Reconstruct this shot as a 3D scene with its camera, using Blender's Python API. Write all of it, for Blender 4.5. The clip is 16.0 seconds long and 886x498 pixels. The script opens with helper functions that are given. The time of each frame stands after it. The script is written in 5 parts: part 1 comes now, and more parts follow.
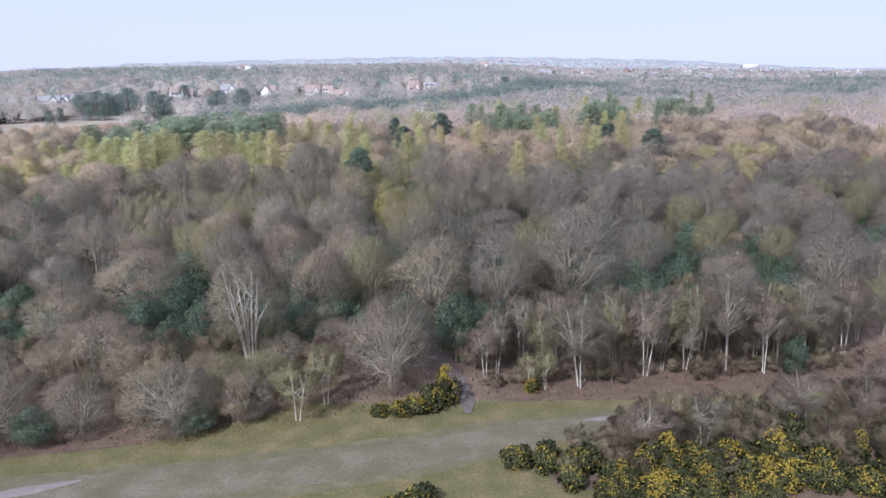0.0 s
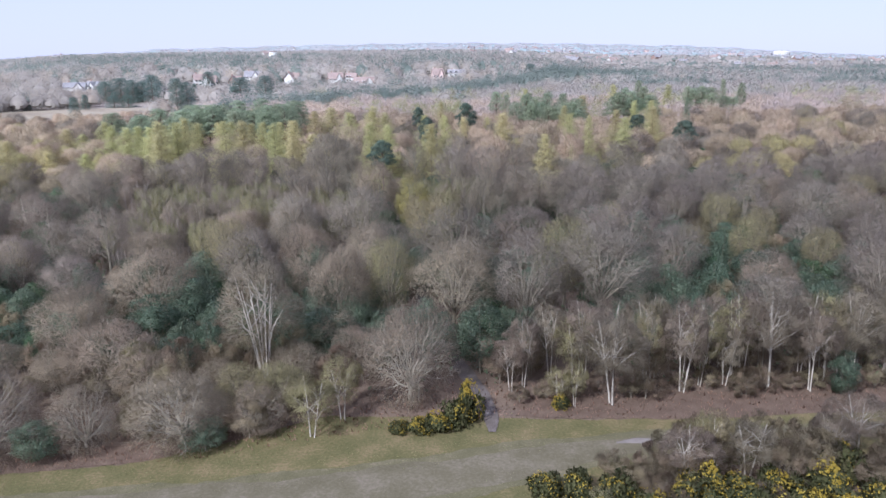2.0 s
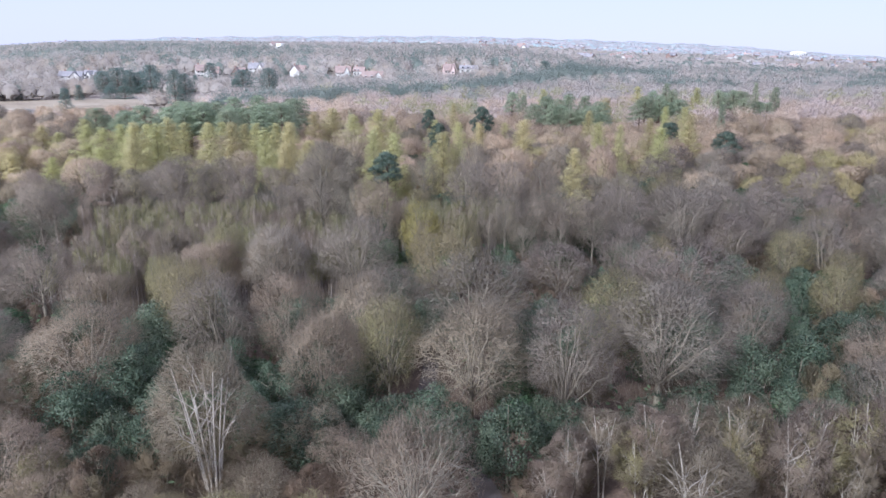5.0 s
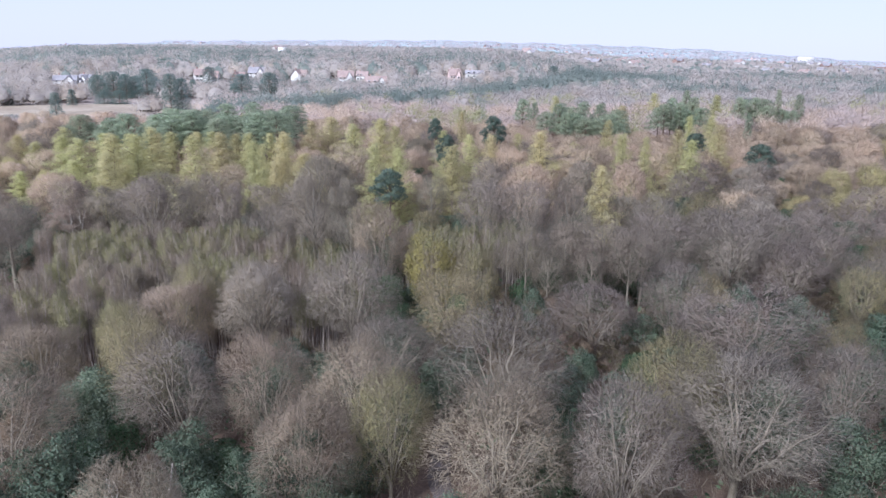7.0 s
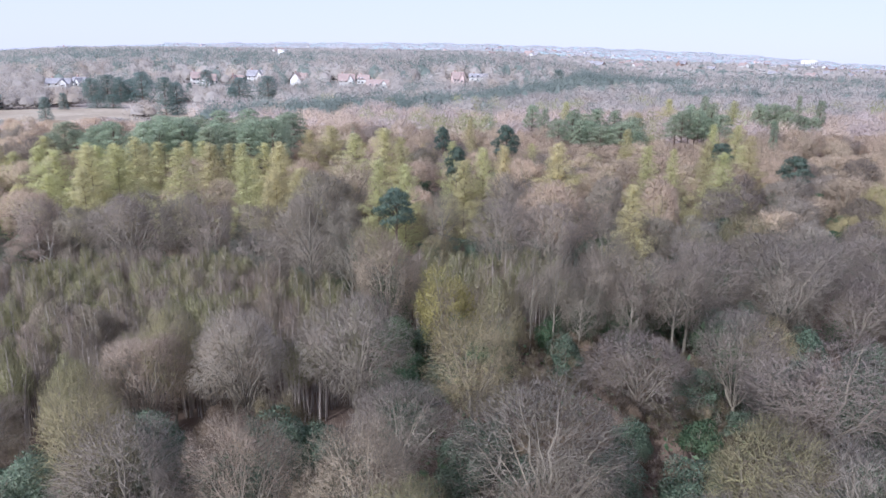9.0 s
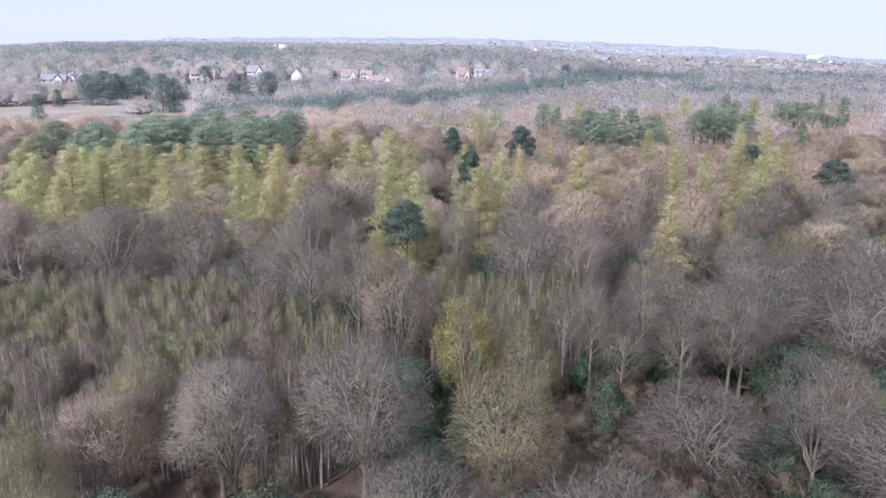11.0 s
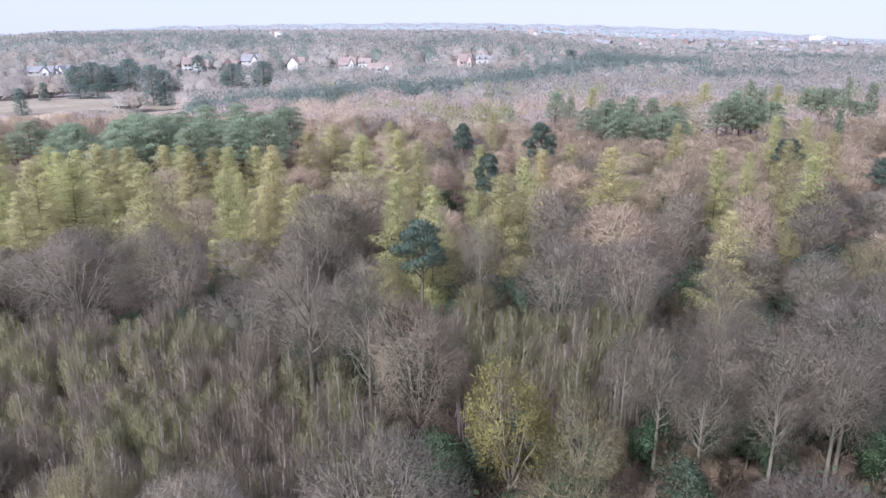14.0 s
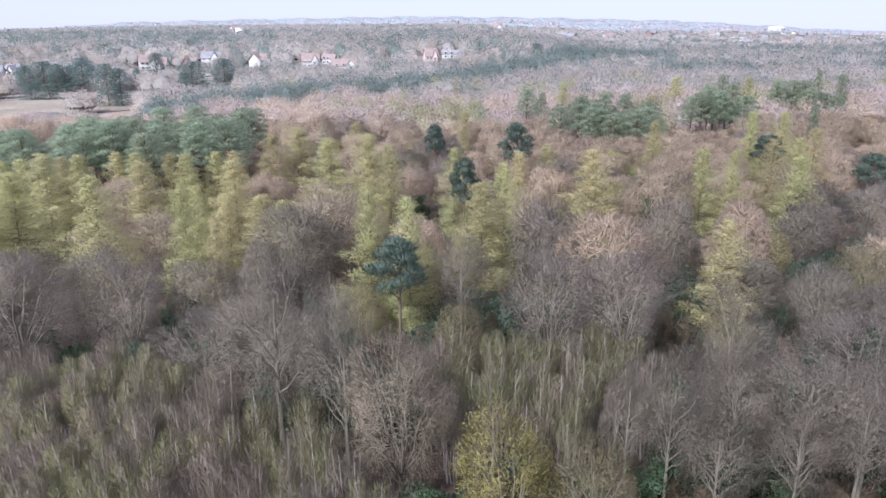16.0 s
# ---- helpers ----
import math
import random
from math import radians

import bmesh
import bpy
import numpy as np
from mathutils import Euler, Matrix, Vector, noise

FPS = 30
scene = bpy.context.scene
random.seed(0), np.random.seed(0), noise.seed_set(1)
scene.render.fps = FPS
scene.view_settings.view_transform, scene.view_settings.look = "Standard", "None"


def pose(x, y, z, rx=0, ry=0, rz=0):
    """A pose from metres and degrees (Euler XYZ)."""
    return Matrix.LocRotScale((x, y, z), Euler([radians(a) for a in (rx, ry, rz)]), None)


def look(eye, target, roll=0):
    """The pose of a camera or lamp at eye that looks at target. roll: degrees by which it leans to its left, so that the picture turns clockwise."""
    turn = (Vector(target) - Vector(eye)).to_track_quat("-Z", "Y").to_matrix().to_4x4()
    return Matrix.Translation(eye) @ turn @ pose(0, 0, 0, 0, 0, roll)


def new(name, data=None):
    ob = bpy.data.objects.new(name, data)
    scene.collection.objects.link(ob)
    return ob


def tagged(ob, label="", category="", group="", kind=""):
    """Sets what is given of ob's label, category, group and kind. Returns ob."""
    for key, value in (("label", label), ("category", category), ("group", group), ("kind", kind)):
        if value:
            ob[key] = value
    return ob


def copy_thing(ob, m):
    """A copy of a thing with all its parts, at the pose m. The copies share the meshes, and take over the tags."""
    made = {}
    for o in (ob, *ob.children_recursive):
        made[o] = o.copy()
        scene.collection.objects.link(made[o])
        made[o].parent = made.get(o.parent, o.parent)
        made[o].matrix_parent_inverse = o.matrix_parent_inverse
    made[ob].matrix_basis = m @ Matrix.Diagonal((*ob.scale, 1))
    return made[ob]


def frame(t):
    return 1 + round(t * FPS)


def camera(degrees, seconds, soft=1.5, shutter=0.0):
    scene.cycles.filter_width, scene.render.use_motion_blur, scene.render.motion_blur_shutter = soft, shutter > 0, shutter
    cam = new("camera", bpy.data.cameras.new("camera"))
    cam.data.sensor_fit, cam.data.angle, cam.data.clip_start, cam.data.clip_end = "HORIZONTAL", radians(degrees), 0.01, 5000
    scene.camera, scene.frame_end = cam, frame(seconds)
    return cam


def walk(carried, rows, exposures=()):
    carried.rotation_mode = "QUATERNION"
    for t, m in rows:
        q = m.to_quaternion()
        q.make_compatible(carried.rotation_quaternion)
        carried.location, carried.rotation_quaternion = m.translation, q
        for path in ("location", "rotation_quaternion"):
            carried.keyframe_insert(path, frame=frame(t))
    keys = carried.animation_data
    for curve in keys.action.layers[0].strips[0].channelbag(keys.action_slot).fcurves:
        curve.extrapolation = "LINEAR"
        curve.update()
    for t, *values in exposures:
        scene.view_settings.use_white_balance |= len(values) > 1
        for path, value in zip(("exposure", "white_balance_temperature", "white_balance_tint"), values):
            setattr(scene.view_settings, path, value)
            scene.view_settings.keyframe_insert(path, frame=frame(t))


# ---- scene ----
cam = camera(61.7, 16.0, soft=1.5)
PATH = [  # seconds, x, y, z, yaw, pitch, roll
    (0, 0.16, -2.28, 36.69, -4.13, -14.17, -0.53),
    (0.4, 0.16, -2.28, 36.69, -4.13, -14.17, -0.53),
    (0.5, 0.18, -2.10, 36.75, -2.43, -15.16, -0.68),
    (1, 0.27, -1.21, 37.02, -2.41, -15.16, -0.76),
    (1.5, 0.33, 0.55, 37.29, -2.38, -15.11, -0.57),
    (2, 0.37, 3.08, 37.53, -2.32, -15.17, -0.46),
    (2.5, 0.35, 6.28, 37.81, -2.28, -15.38, -0.10),
    (3, 0.31, 9.95, 38.09, -2.23, -15.50, 0.10),
    (3.5, 0.29, 13.86, 38.35, -2.15, -15.61, 0.27),
    (4, 0.28, 17.87, 38.65, -2.06, -15.74, 0.45),
    (6.5, -0.10, 40.87, 38.17, -1.59, -15.40, 0.84),
    (7, -0.43, 44.65, 38.25, -1.56, -15.33, 0.85),
    (7.5, -0.77, 48.40, 38.33, -1.52, -15.24, 0.89),
    (8, -1.14, 52.11, 38.40, -1.51, -15.18, 0.86),
    (8.5, -1.55, 55.80, 38.44, -1.50, -15.09, 0.96),
    (9, -2.03, 59.58, 38.48, -1.53, -15.15, 0.95),
    (11.5, -4.17, 75.10, 38.61, -1.24, -15.71, 0.88),
    (12, -4.68, 77.88, 38.79, -1.03, -15.90, 0.88),
    (12.5, -5.09, 80.68, 38.95, -1.12, -16.00, 0.60),
    (13, -5.47, 83.43, 39.05, -1.25, -16.17, 0.41),
    (13.5, -5.80, 86.14, 39.11, -1.34, -16.38, 0.28),
    (14, -6.04, 88.86, 39.14, -1.41, -16.61, 0.23),
    (14.5, -6.24, 91.50, 39.17, -1.53, -16.75, 0.17),
    (15, -6.46, 93.78, 39.31, -1.63, -16.91, 0.18),
    (15.5, -6.75, 95.37, 39.52, -1.59, -17.05, 0.12),
    (15.6, -6.79, 95.59, 39.55, -1.59, -17.05, 0.12),
    (15.7, -6.83, 95.81, 39.58, -1.70, -17.05, 0.10),
    (15.8, -6.87, 96.03, 39.61, -2.18, -17.06, 0.03),
    (15.9, -6.92, 96.25, 39.64, -2.91, -17.06, -0.08),
    (16, -6.96, 96.48, 39.66, -3.98, -17.07, -0.25),
]
def aim(x, y, z, yaw, pitch, roll):
    """A camera pose from its place and its yaw, pitch and roll in degrees."""
    a, b = radians(yaw), radians(pitch)
    ahead = Vector((-math.sin(a) * math.cos(b), math.cos(a) * math.cos(b), math.sin(b)))
    eye = Vector((x, y, z))
    return look(eye, eye + ahead, roll)


walk(cam, [(row[0], aim(*row[1:])) for row in PATH], [(0, 1.17, 5430, 13), (4, 1.23, 5410, 14), (7, 1.26, 5400, 15), (12, 1.28, 5400, 16), (16, 1.29, 5490, 15)])

# ---- light ----
SUN_EL, SUN_AZ = 40.0, 215.0          # degrees; azimuth clockwise from +y
world = bpy.data.worlds.new("sky")
scene.world = world
world.use_nodes = True
wn = world.node_tree.nodes
sky = wn.new("ShaderNodeTexSky")
sky.sky_type, sky.sun_disc = "NISHITA", False
sky.sun_elevation, sky.sun_rotation = radians(SUN_EL), radians(SUN_AZ)
sky.air_density, sky.dust_density, sky.ozone_density = 1.0, 0.2, 3.0
wn["Background"].inputs["Strength"].default_value = 0.06
veil = wn.new("ShaderNodeMix")          # thin high haze over the blue
veil.data_type = "RGBA"
veil.inputs[0].default_value = 0.9
veil.inputs[7].default_value = (5.95, 5.88, 7.2, 1)
world.node_tree.links.new(sky.outputs[0], veil.inputs[6])
world.node_tree.links.new(veil.outputs[2], wn["Background"].inputs["Color"])
sun = new("sun", bpy.data.lights.new("sun", "SUN"))
sun.data.energy, sun.data.angle, sun.data.color = 2.7, radians(6), (1.0, 0.96, 0.9)
sd = Vector((math.sin(radians(SUN_AZ)) * math.cos(radians(SUN_EL)), math.cos(radians(SUN_AZ)) * math.cos(radians(SUN_EL)), math.sin(radians(SUN_EL))))
sun.matrix_world = look(sd * 100, (0, 0, 0))


# ---- materials ----
def surface(name, colours, scale=1.5, rough=0.9, island=0.0, per_object=0.0, bump=0.0, hue=0.0, fine=12.0, thin=False):
    """A matt natural surface: a ramp of colours over noise at two sizes, varied by loose piece and by object."""
    m = bpy.data.materials.new(name)
    m.use_nodes = True
    n, l = m.node_tree.nodes, m.node_tree.links
    b = n["Principled BSDF"]
    b.inputs["Roughness"].default_value = rough
    b.inputs["Specular IOR Level"].default_value = 0.2
    tc = n.new("ShaderNodeTexCoord")
    big, small = n.new("ShaderNodeTexNoise"), n.new("ShaderNodeTexNoise")
    for t, s in ((big, scale), (small, scale * fine)):
        t.inputs["Scale"].default_value = s
        t.inputs["Detail"].default_value = 3.0
        l.new(tc.outputs["Object"], t.inputs["Vector"])
    mix = n.new("ShaderNodeMath")
    mix.operation = "MULTIPLY_ADD"
    mix.inputs[1].default_value = 0.45
    l.new(small.outputs["Fac"], mix.inputs[0])
    half = n.new("ShaderNodeMath")
    half.operation = "MULTIPLY"
    half.inputs[1].default_value = 0.55
    l.new(big.outputs["Fac"], half.inputs[0])
    l.new(half.outputs[0], mix.inputs[2])
    value = mix.outputs[0]
    if island:
        geo = n.new("ShaderNodeNewGeometry")
        add = n.new("ShaderNodeMath")
        add.operation = "MULTIPLY_ADD"
        add.inputs[1].default_value = island
        l.new(geo.outputs["Random Per Island"], add.inputs[0])
        sub = n.new("ShaderNodeMath")
        sub.operation = "SUBTRACT"
        sub.inputs[1].default_value = island / 2
        l.new(value, sub.inputs[0])
        l.new(sub.outputs[0], add.inputs[2])
        value = add.outputs[0]
    ramp = n.new("ShaderNodeValToRGB")
    e = ramp.color_ramp.elements
    while len(e) < len(colours):
        e.new(0.5)
    for i, c in enumerate(colours):
        e[i].position = 0.3 + 0.4 * i / (len(colours) - 1)
        e[i].color = (*c, 1)
    l.new(value, ramp.inputs[0])
    colour = ramp.outputs[0]
    if per_object:
        info = n.new("ShaderNodeObjectInfo")
        hsv = n.new("ShaderNodeHueSaturation")
        rng = n.new("ShaderNodeMapRange")
        rng.inputs["To Min"].default_value, rng.inputs["To Max"].default_value = 1 - per_object, 1 + per_object
        l.new(info.outputs["Random"], rng.inputs["Value"])
        l.new(rng.outputs[0], hsv.inputs["Value"])
        if hue:
            more = n.new("ShaderNodeMath")
            more.operation = "MULTIPLY"
            more.inputs[1].default_value = 7.31
            l.new(info.outputs["Random"], more.inputs[0])
            frac = n.new("ShaderNodeMath")
            frac.operation = "FRACT"
            l.new(more.outputs[0], frac.inputs[0])
            turn = n.new("ShaderNodeMapRange")
            turn.inputs["To Min"].default_value, turn.inputs["To Max"].default_value = 0.5 - hue, 0.5 + hue
            l.new(frac.outputs[0], turn.inputs["Value"])
            l.new(turn.outputs[0], hsv.inputs["Hue"])
        l.new(colour, hsv.inputs["Color"])
        colour = hsv.outputs[0]
    l.new(colour, b.inputs["Base Color"])
    if thin:        # twigs, needles and leaves pass light as well as return it
        out = n["Material Output"]
        back, add = n.new("ShaderNodeBsdfTranslucent"), n.new("ShaderNodeAddShader")
        l.new(colour, back.inputs["Color"])
        l.new(b.outputs[0], add.inputs[0])
        l.new(back.outputs[0], add.inputs[1])
        l.new(add.outputs[0], out.inputs["Surface"])
    if bump:
        bp = n.new("ShaderNodeBump")
        bp.inputs["Strength"].default_value = bump
        bp.inputs["Distance"].default_value = 0.2
        l.new(small.outputs["Fac"], bp.inputs["Height"])
        l.new(bp.outputs[0], b.inputs["Normal"])
    return m


M = {
    "litter": surface("leaf_litter", [(0.08, 0.061, 0.046), (0.136, 0.097, 0.072), (0.192, 0.143, 0.102)], 0.25, bump=0.6),
    "bracken": surface("dead_bracken", [(0.081, 0.056, 0.040), (0.124, 0.085, 0.062), (0.172, 0.123, 0.089)], 0.6, bump=0.6),
    "grass": surface("short_grass", [(0.073, 0.073, 0.028), (0.119, 0.104, 0.045), (0.209, 0.153, 0.084)], 0.3, bump=0.4),
    "grass_blade": surface("grass_blade", [(0.080, 0.088, 0.035), (0.120, 0.125, 0.054), (0.184, 0.160, 0.088)], 0.4, island=0.2, thin=True),
    "bracken_frond": surface("bracken_frond", [(0.107, 0.066, 0.044), (0.167, 0.105, 0.074), (0.243, 0.160, 0.117)], 0.4, island=0.2, thin=True),
    "track": surface("worn_track", [(0.097, 0.084, 0.049), (0.128, 0.110, 0.071), (0.184, 0.155, 0.116)], 0.3, bump=0.3),
    "bare": surface("bare_earth", [(0.152, 0.129, 0.115), (0.2, 0.172, 0.155), (0.24, 0.211, 0.191)], 0.9, bump=0.3),
    "mud": surface("path_mud", [(0.081, 0.068, 0.058), (0.123, 0.101, 0.09), (0.19, 0.167, 0.16)], 0.7, bump=0.3),
    "oak_bark": surface("oak_bark", [(0.140, 0.116, 0.086), (0.212, 0.184, 0.138), (0.272, 0.236, 0.182)], 1.5, per_object=0.15),
    "lichen_bark": surface("lichened_oak_bark", [(0.170, 0.150, 0.115), (0.290, 0.260, 0.205), (0.375, 0.340, 0.275)], 1.5, per_object=0.12),
    "grey_bark": surface("grey_bark", [(0.133, 0.118, 0.091), (0.205, 0.182, 0.139), (0.254, 0.224, 0.172)], 1.5, per_object=0.15),
    "birch_bark": surface("birch_bark", [(0.167, 0.140, 0.117), (0.472, 0.427, 0.363), (0.572, 0.530, 0.466)], 1.2, per_object=0.12),
    "pole_bark": surface("young_birch_bark", [(0.207, 0.171, 0.144), (0.366, 0.317, 0.278), (0.525, 0.470, 0.421)], 1.2, per_object=0.2),
    "pine_bark": surface("pine_bark", [(0.10, 0.080, 0.06), (0.16, 0.115, 0.085), (0.22, 0.150, 0.11)], 1.5),
    "oak_twig": surface("oak_twig", [(0.106, 0.087, 0.067), (0.166, 0.141, 0.114), (0.225, 0.196, 0.161)], 0.4, island=0.2, per_object=0.16, hue=0.012, thin=True),
    "tan_twig": surface("budding_oak_twig", [(0.125, 0.097, 0.071), (0.191, 0.155, 0.112), (0.252, 0.213, 0.158)], 0.4, island=0.2, per_object=0.12, hue=0.01, thin=True),
    "grey_twig": surface("grey_twig", [(0.094, 0.080, 0.061), (0.151, 0.127, 0.097), (0.202, 0.175, 0.133)], 0.4, island=0.2, per_object=0.14, hue=0.015, thin=True),
    "scrub_twig": surface("scrub_twig", [(0.081, 0.064, 0.041), (0.129, 0.103, 0.067), (0.177, 0.141, 0.094)], 0.4, island=0.2, per_object=0.2, hue=0.02, thin=True),
    "verge": surface("trodden_verge", [(0.088, 0.080, 0.042), (0.122, 0.108, 0.060), (0.180, 0.150, 0.098)], 0.5, bump=0.3),
    # Heath tone kept pale so shaded gaps far off look hazed.
    "far_floor": surface("paled_heath_floor", [(0.200, 0.165, 0.140), (0.270, 0.228, 0.195), (0.330, 0.290, 0.250)], 0.03, bump=0.2),
    # Two twig colours paled to stand for haze on trees deep in the wood.
    "haze_tan_twig": surface("haze_paled_tan_twig", [(0.171, 0.133, 0.093), (0.28, 0.223, 0.161), (0.377, 0.306, 0.224)], 0.4, island=0.2, per_object=0.14, hue=0.008, thin=True),
    "haze_green_twig": surface("haze_paled_green_twig", [(0.167, 0.144, 0.077), (0.264, 0.232, 0.117), (0.342, 0.299, 0.158)], 0.4, island=0.2, per_object=0.12, hue=0.012, thin=True),
    "birch_twig": surface("birch_twig", [(0.097, 0.077, 0.057), (0.146, 0.119, 0.088), (0.193, 0.164, 0.120)], 0.4, island=0.2, per_object=0.12, hue=0.015, thin=True),
    "pole_twig": surface("young_birch_twig", [(0.107, 0.086, 0.065), (0.162, 0.133, 0.099), (0.215, 0.178, 0.131)], 0.4, island=0.12, per_object=0.1, hue=0.012, thin=True),
    "pole_green": surface("young_birch_leaf", [(0.107, 0.098, 0.052), (0.159, 0.148, 0.080), (0.214, 0.200, 0.112)], 0.4, island=0.12, per_object=0.1, hue=0.012, thin=True),
    "green_twig": surface("twig_in_bud", [(0.113, 0.094, 0.059), (0.177, 0.155, 0.085), (0.256, 0.231, 0.115)], 0.4, island=0.2, per_object=0.12, hue=0.012, thin=True),
    "yellow_twig": surface("twig_in_young_leaf", [(0.113, 0.097, 0.033), (0.203, 0.178, 0.068), (0.279, 0.248, 0.101)], 0.4, island=0.2, per_object=0.1, hue=0.012, thin=True),
    "holly": surface("holly_leaf", [(0.038, 0.056, 0.036), (0.074, 0.096, 0.062), (0.118, 0.138, 0.092)], 0.5, rough=0.55, island=0.35, per_object=0.2, hue=0.02, thin=True),
    "ivy": surface("ivy_leaf", [(0.023, 0.046, 0.023), (0.053, 0.084, 0.041), (0.091, 0.122, 0.064)], 0.5, rough=0.6, island=0.35, per_object=0.2, hue=0.02, thin=True),
    # Needles of the farther pines, haze mixed into the green.
    "pine": surface("hazed_pine_needle", [(0.098, 0.127, 0.083), (0.188, 0.216, 0.145), (0.306, 0.323, 0.226)], 0.4, island=0.12, per_object=0.15, hue=0.02, thin=True),
    # The same needles without that haze, for nearer pines.
    "pine_clear": surface("unhazed_pine_needle", [(0.045, 0.066, 0.05), (0.08, 0.105, 0.08), (0.125, 0.15, 0.115)], 0.4, island=0.12, per_object=0.12, hue=0.02, thin=True),
    "larch": surface("larch_needle", [(0.200, 0.187, 0.092), (0.294, 0.273, 0.140), (0.375, 0.344, 0.196)], 0.4, island=0.06, per_object=0.16, hue=0.02, thin=True),
    "gorse": surface("gorse_spine", [(0.026, 0.032, 0.013), (0.053, 0.054, 0.021), (0.085, 0.078, 0.037)], 0.8, island=0.3, per_object=0.1, thin=True),
    "gorse_flower": surface("gorse_flower", [(0.144, 0.102, 0.014), (0.199, 0.147, 0.021), (0.239, 0.188, 0.042)], 0.8, island=0.3, thin=True),
    # Bare woods beyond: lighter than near twigs, with distance haze painted in.
    "far_haze_bare": surface("hazed_bare_wood", [(0.195, 0.173, 0.153), (0.244, 0.221, 0.197), (0.290, 0.268, 0.244)], 0.02, island=0.05, fine=6, thin=True),
    "mid_haze_bare": surface("hazed_leafless_wood", [(0.234, 0.187, 0.145), (0.307, 0.248, 0.194), (0.377, 0.314, 0.250)], 0.05, island=0.05, fine=6, thin=True),
    "mid_haze_tan": surface("hazed_leafless_wood_tan", [(0.222, 0.183, 0.143), (0.290, 0.243, 0.192), (0.357, 0.304, 0.243)], 0.05, island=0.05, fine=6, thin=True),
    "mid_haze_grey": surface("hazed_leafless_wood_grey", [(0.212, 0.179, 0.163), (0.287, 0.241, 0.218), (0.358, 0.302, 0.270)], 0.05, island=0.05, fine=6, thin=True),
    "far_haze_tan": surface("hazed_tan_wood", [(0.211, 0.178, 0.145), (0.262, 0.227, 0.189), (0.310, 0.274, 0.230)], 0.02, island=0.05, fine=6, thin=True),
    # Cedar green, lightened somewhat to look hazy.
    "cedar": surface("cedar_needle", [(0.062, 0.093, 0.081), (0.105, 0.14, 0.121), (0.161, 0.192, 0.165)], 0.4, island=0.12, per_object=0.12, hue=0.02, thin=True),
    # Hill woods: aerial haze put into the colour, pale and bluish.
    "hill_haze_bare": surface("hazed_hill_wood", [(0.221, 0.210, 0.208), (0.280, 0.269, 0.269), (0.338, 0.338, 0.338)], 0.004, island=0.06, fine=6, thin=True),
    "hill_haze_pine": surface("hazed_hill_pine_wood", [(0.194, 0.237, 0.242), (0.265, 0.310, 0.314), (0.339, 0.380, 0.374)], 0.004, island=0.06, fine=6, thin=True),
    # Pine green raised and greyed as haze over distance would do.
    "far_haze_pine": surface("hazed_pine_wood", [(0.087, 0.110, 0.096), (0.128, 0.147, 0.128), (0.173, 0.189, 0.164)], 0.02, island=0.05, fine=6, thin=True),
    "far_larch": surface("distant_larch_wood", [(0.141, 0.139, 0.073), (0.212, 0.208, 0.117), (0.270, 0.265, 0.159)], 0.02, island=0.05, fine=6, thin=True),
    "heath": surface("dry_heath", [(0.194, 0.153, 0.114), (0.284, 0.238, 0.176), (0.359, 0.314, 0.246)], 0.04, bump=0.2),
    "render": surface("white_render", [(0.544, 0.528, 0.496), (0.624, 0.608, 0.576), (0.656, 0.640, 0.616)], 0.5),
    "pink_render": surface("pink_render", [(0.6, 0.46, 0.42), (0.7, 0.55, 0.5), (0.75, 0.6, 0.55)], 0.5),
    "brick": surface("house_brick", [(0.216, 0.150, 0.120), (0.288, 0.202, 0.170), (0.324, 0.246, 0.200)], 0.8),
    # Tile red brightened and dulled, with haze over the far houses included.
    "tile": surface("hazed_roof_tile", [(0.225, 0.170, 0.152), (0.300, 0.232, 0.208), (0.350, 0.280, 0.252)], 0.6),
    "slate": surface("roof_slate", [(0.18, 0.17, 0.18), (0.26, 0.25, 0.26), (0.32, 0.31, 0.31)], 0.6),
    "frame": surface("painted_frame", [(0.7, 0.7, 0.68), (0.8, 0.8, 0.78), (0.82, 0.82, 0.8)], 2.0),
}
glass = bpy.data.materials.new("window_glass")
glass.use_nodes = True
glass.node_tree.nodes["Principled BSDF"].inputs["Base Color"].default_value = (0.03, 0.035, 0.04, 1)
glass.node_tree.nodes["Principled BSDF"].inputs["Roughness"].default_value = 0.08
M["glass"] = glass


# ---- mesh helpers ----
def solid(name, verts, faces, material, smooth=False, normals=None):
    """A mesh from arrays of corners and of faces with one number of sides."""
    me = bpy.data.meshes.new(name)
    verts, faces = np.asarray(verts, np.float32), np.asarray(faces, np.int32)
    k = faces.shape[1]
    me.vertices.add(len(verts))
    me.vertices.foreach_set("co", verts.ravel())
    me.loops.add(faces.size)
    me.loops.foreach_set("vertex_index", faces.ravel())
    me.polygons.add(len(faces))
    me.polygons.foreach_set("loop_start", np.arange(0, faces.size, k, dtype=np.int32))
    me.polygons.foreach_set("loop_total", np.full(len(faces), k, np.int32))
    if smooth:
        me.polygons.foreach_set("use_smooth", np.ones(len(faces), bool))
    me.materials.append(material)
    me.update(calc_edges=True)
    if normals is not None:     # twigs and leaves are lit as the mass that they make up
        me.polygons.foreach_set("use_smooth", np.ones(len(faces), bool))
        me.normals_split_custom_set_from_vertices(unit(normals).tolist())
    return me


def facing(v, f, nrm):
    """Turns each face so that it looks along the normal given for its corners."""
    a, b, c = v[f[:, 0]], v[f[:, 1]], v[f[:, 2]]
    away = (np.cross(b - a, c - a) * nrm[f[:, 0]]).sum(1) < 0
    f = f.copy()
    f[away] = f[away][:, ::-1]
    return f


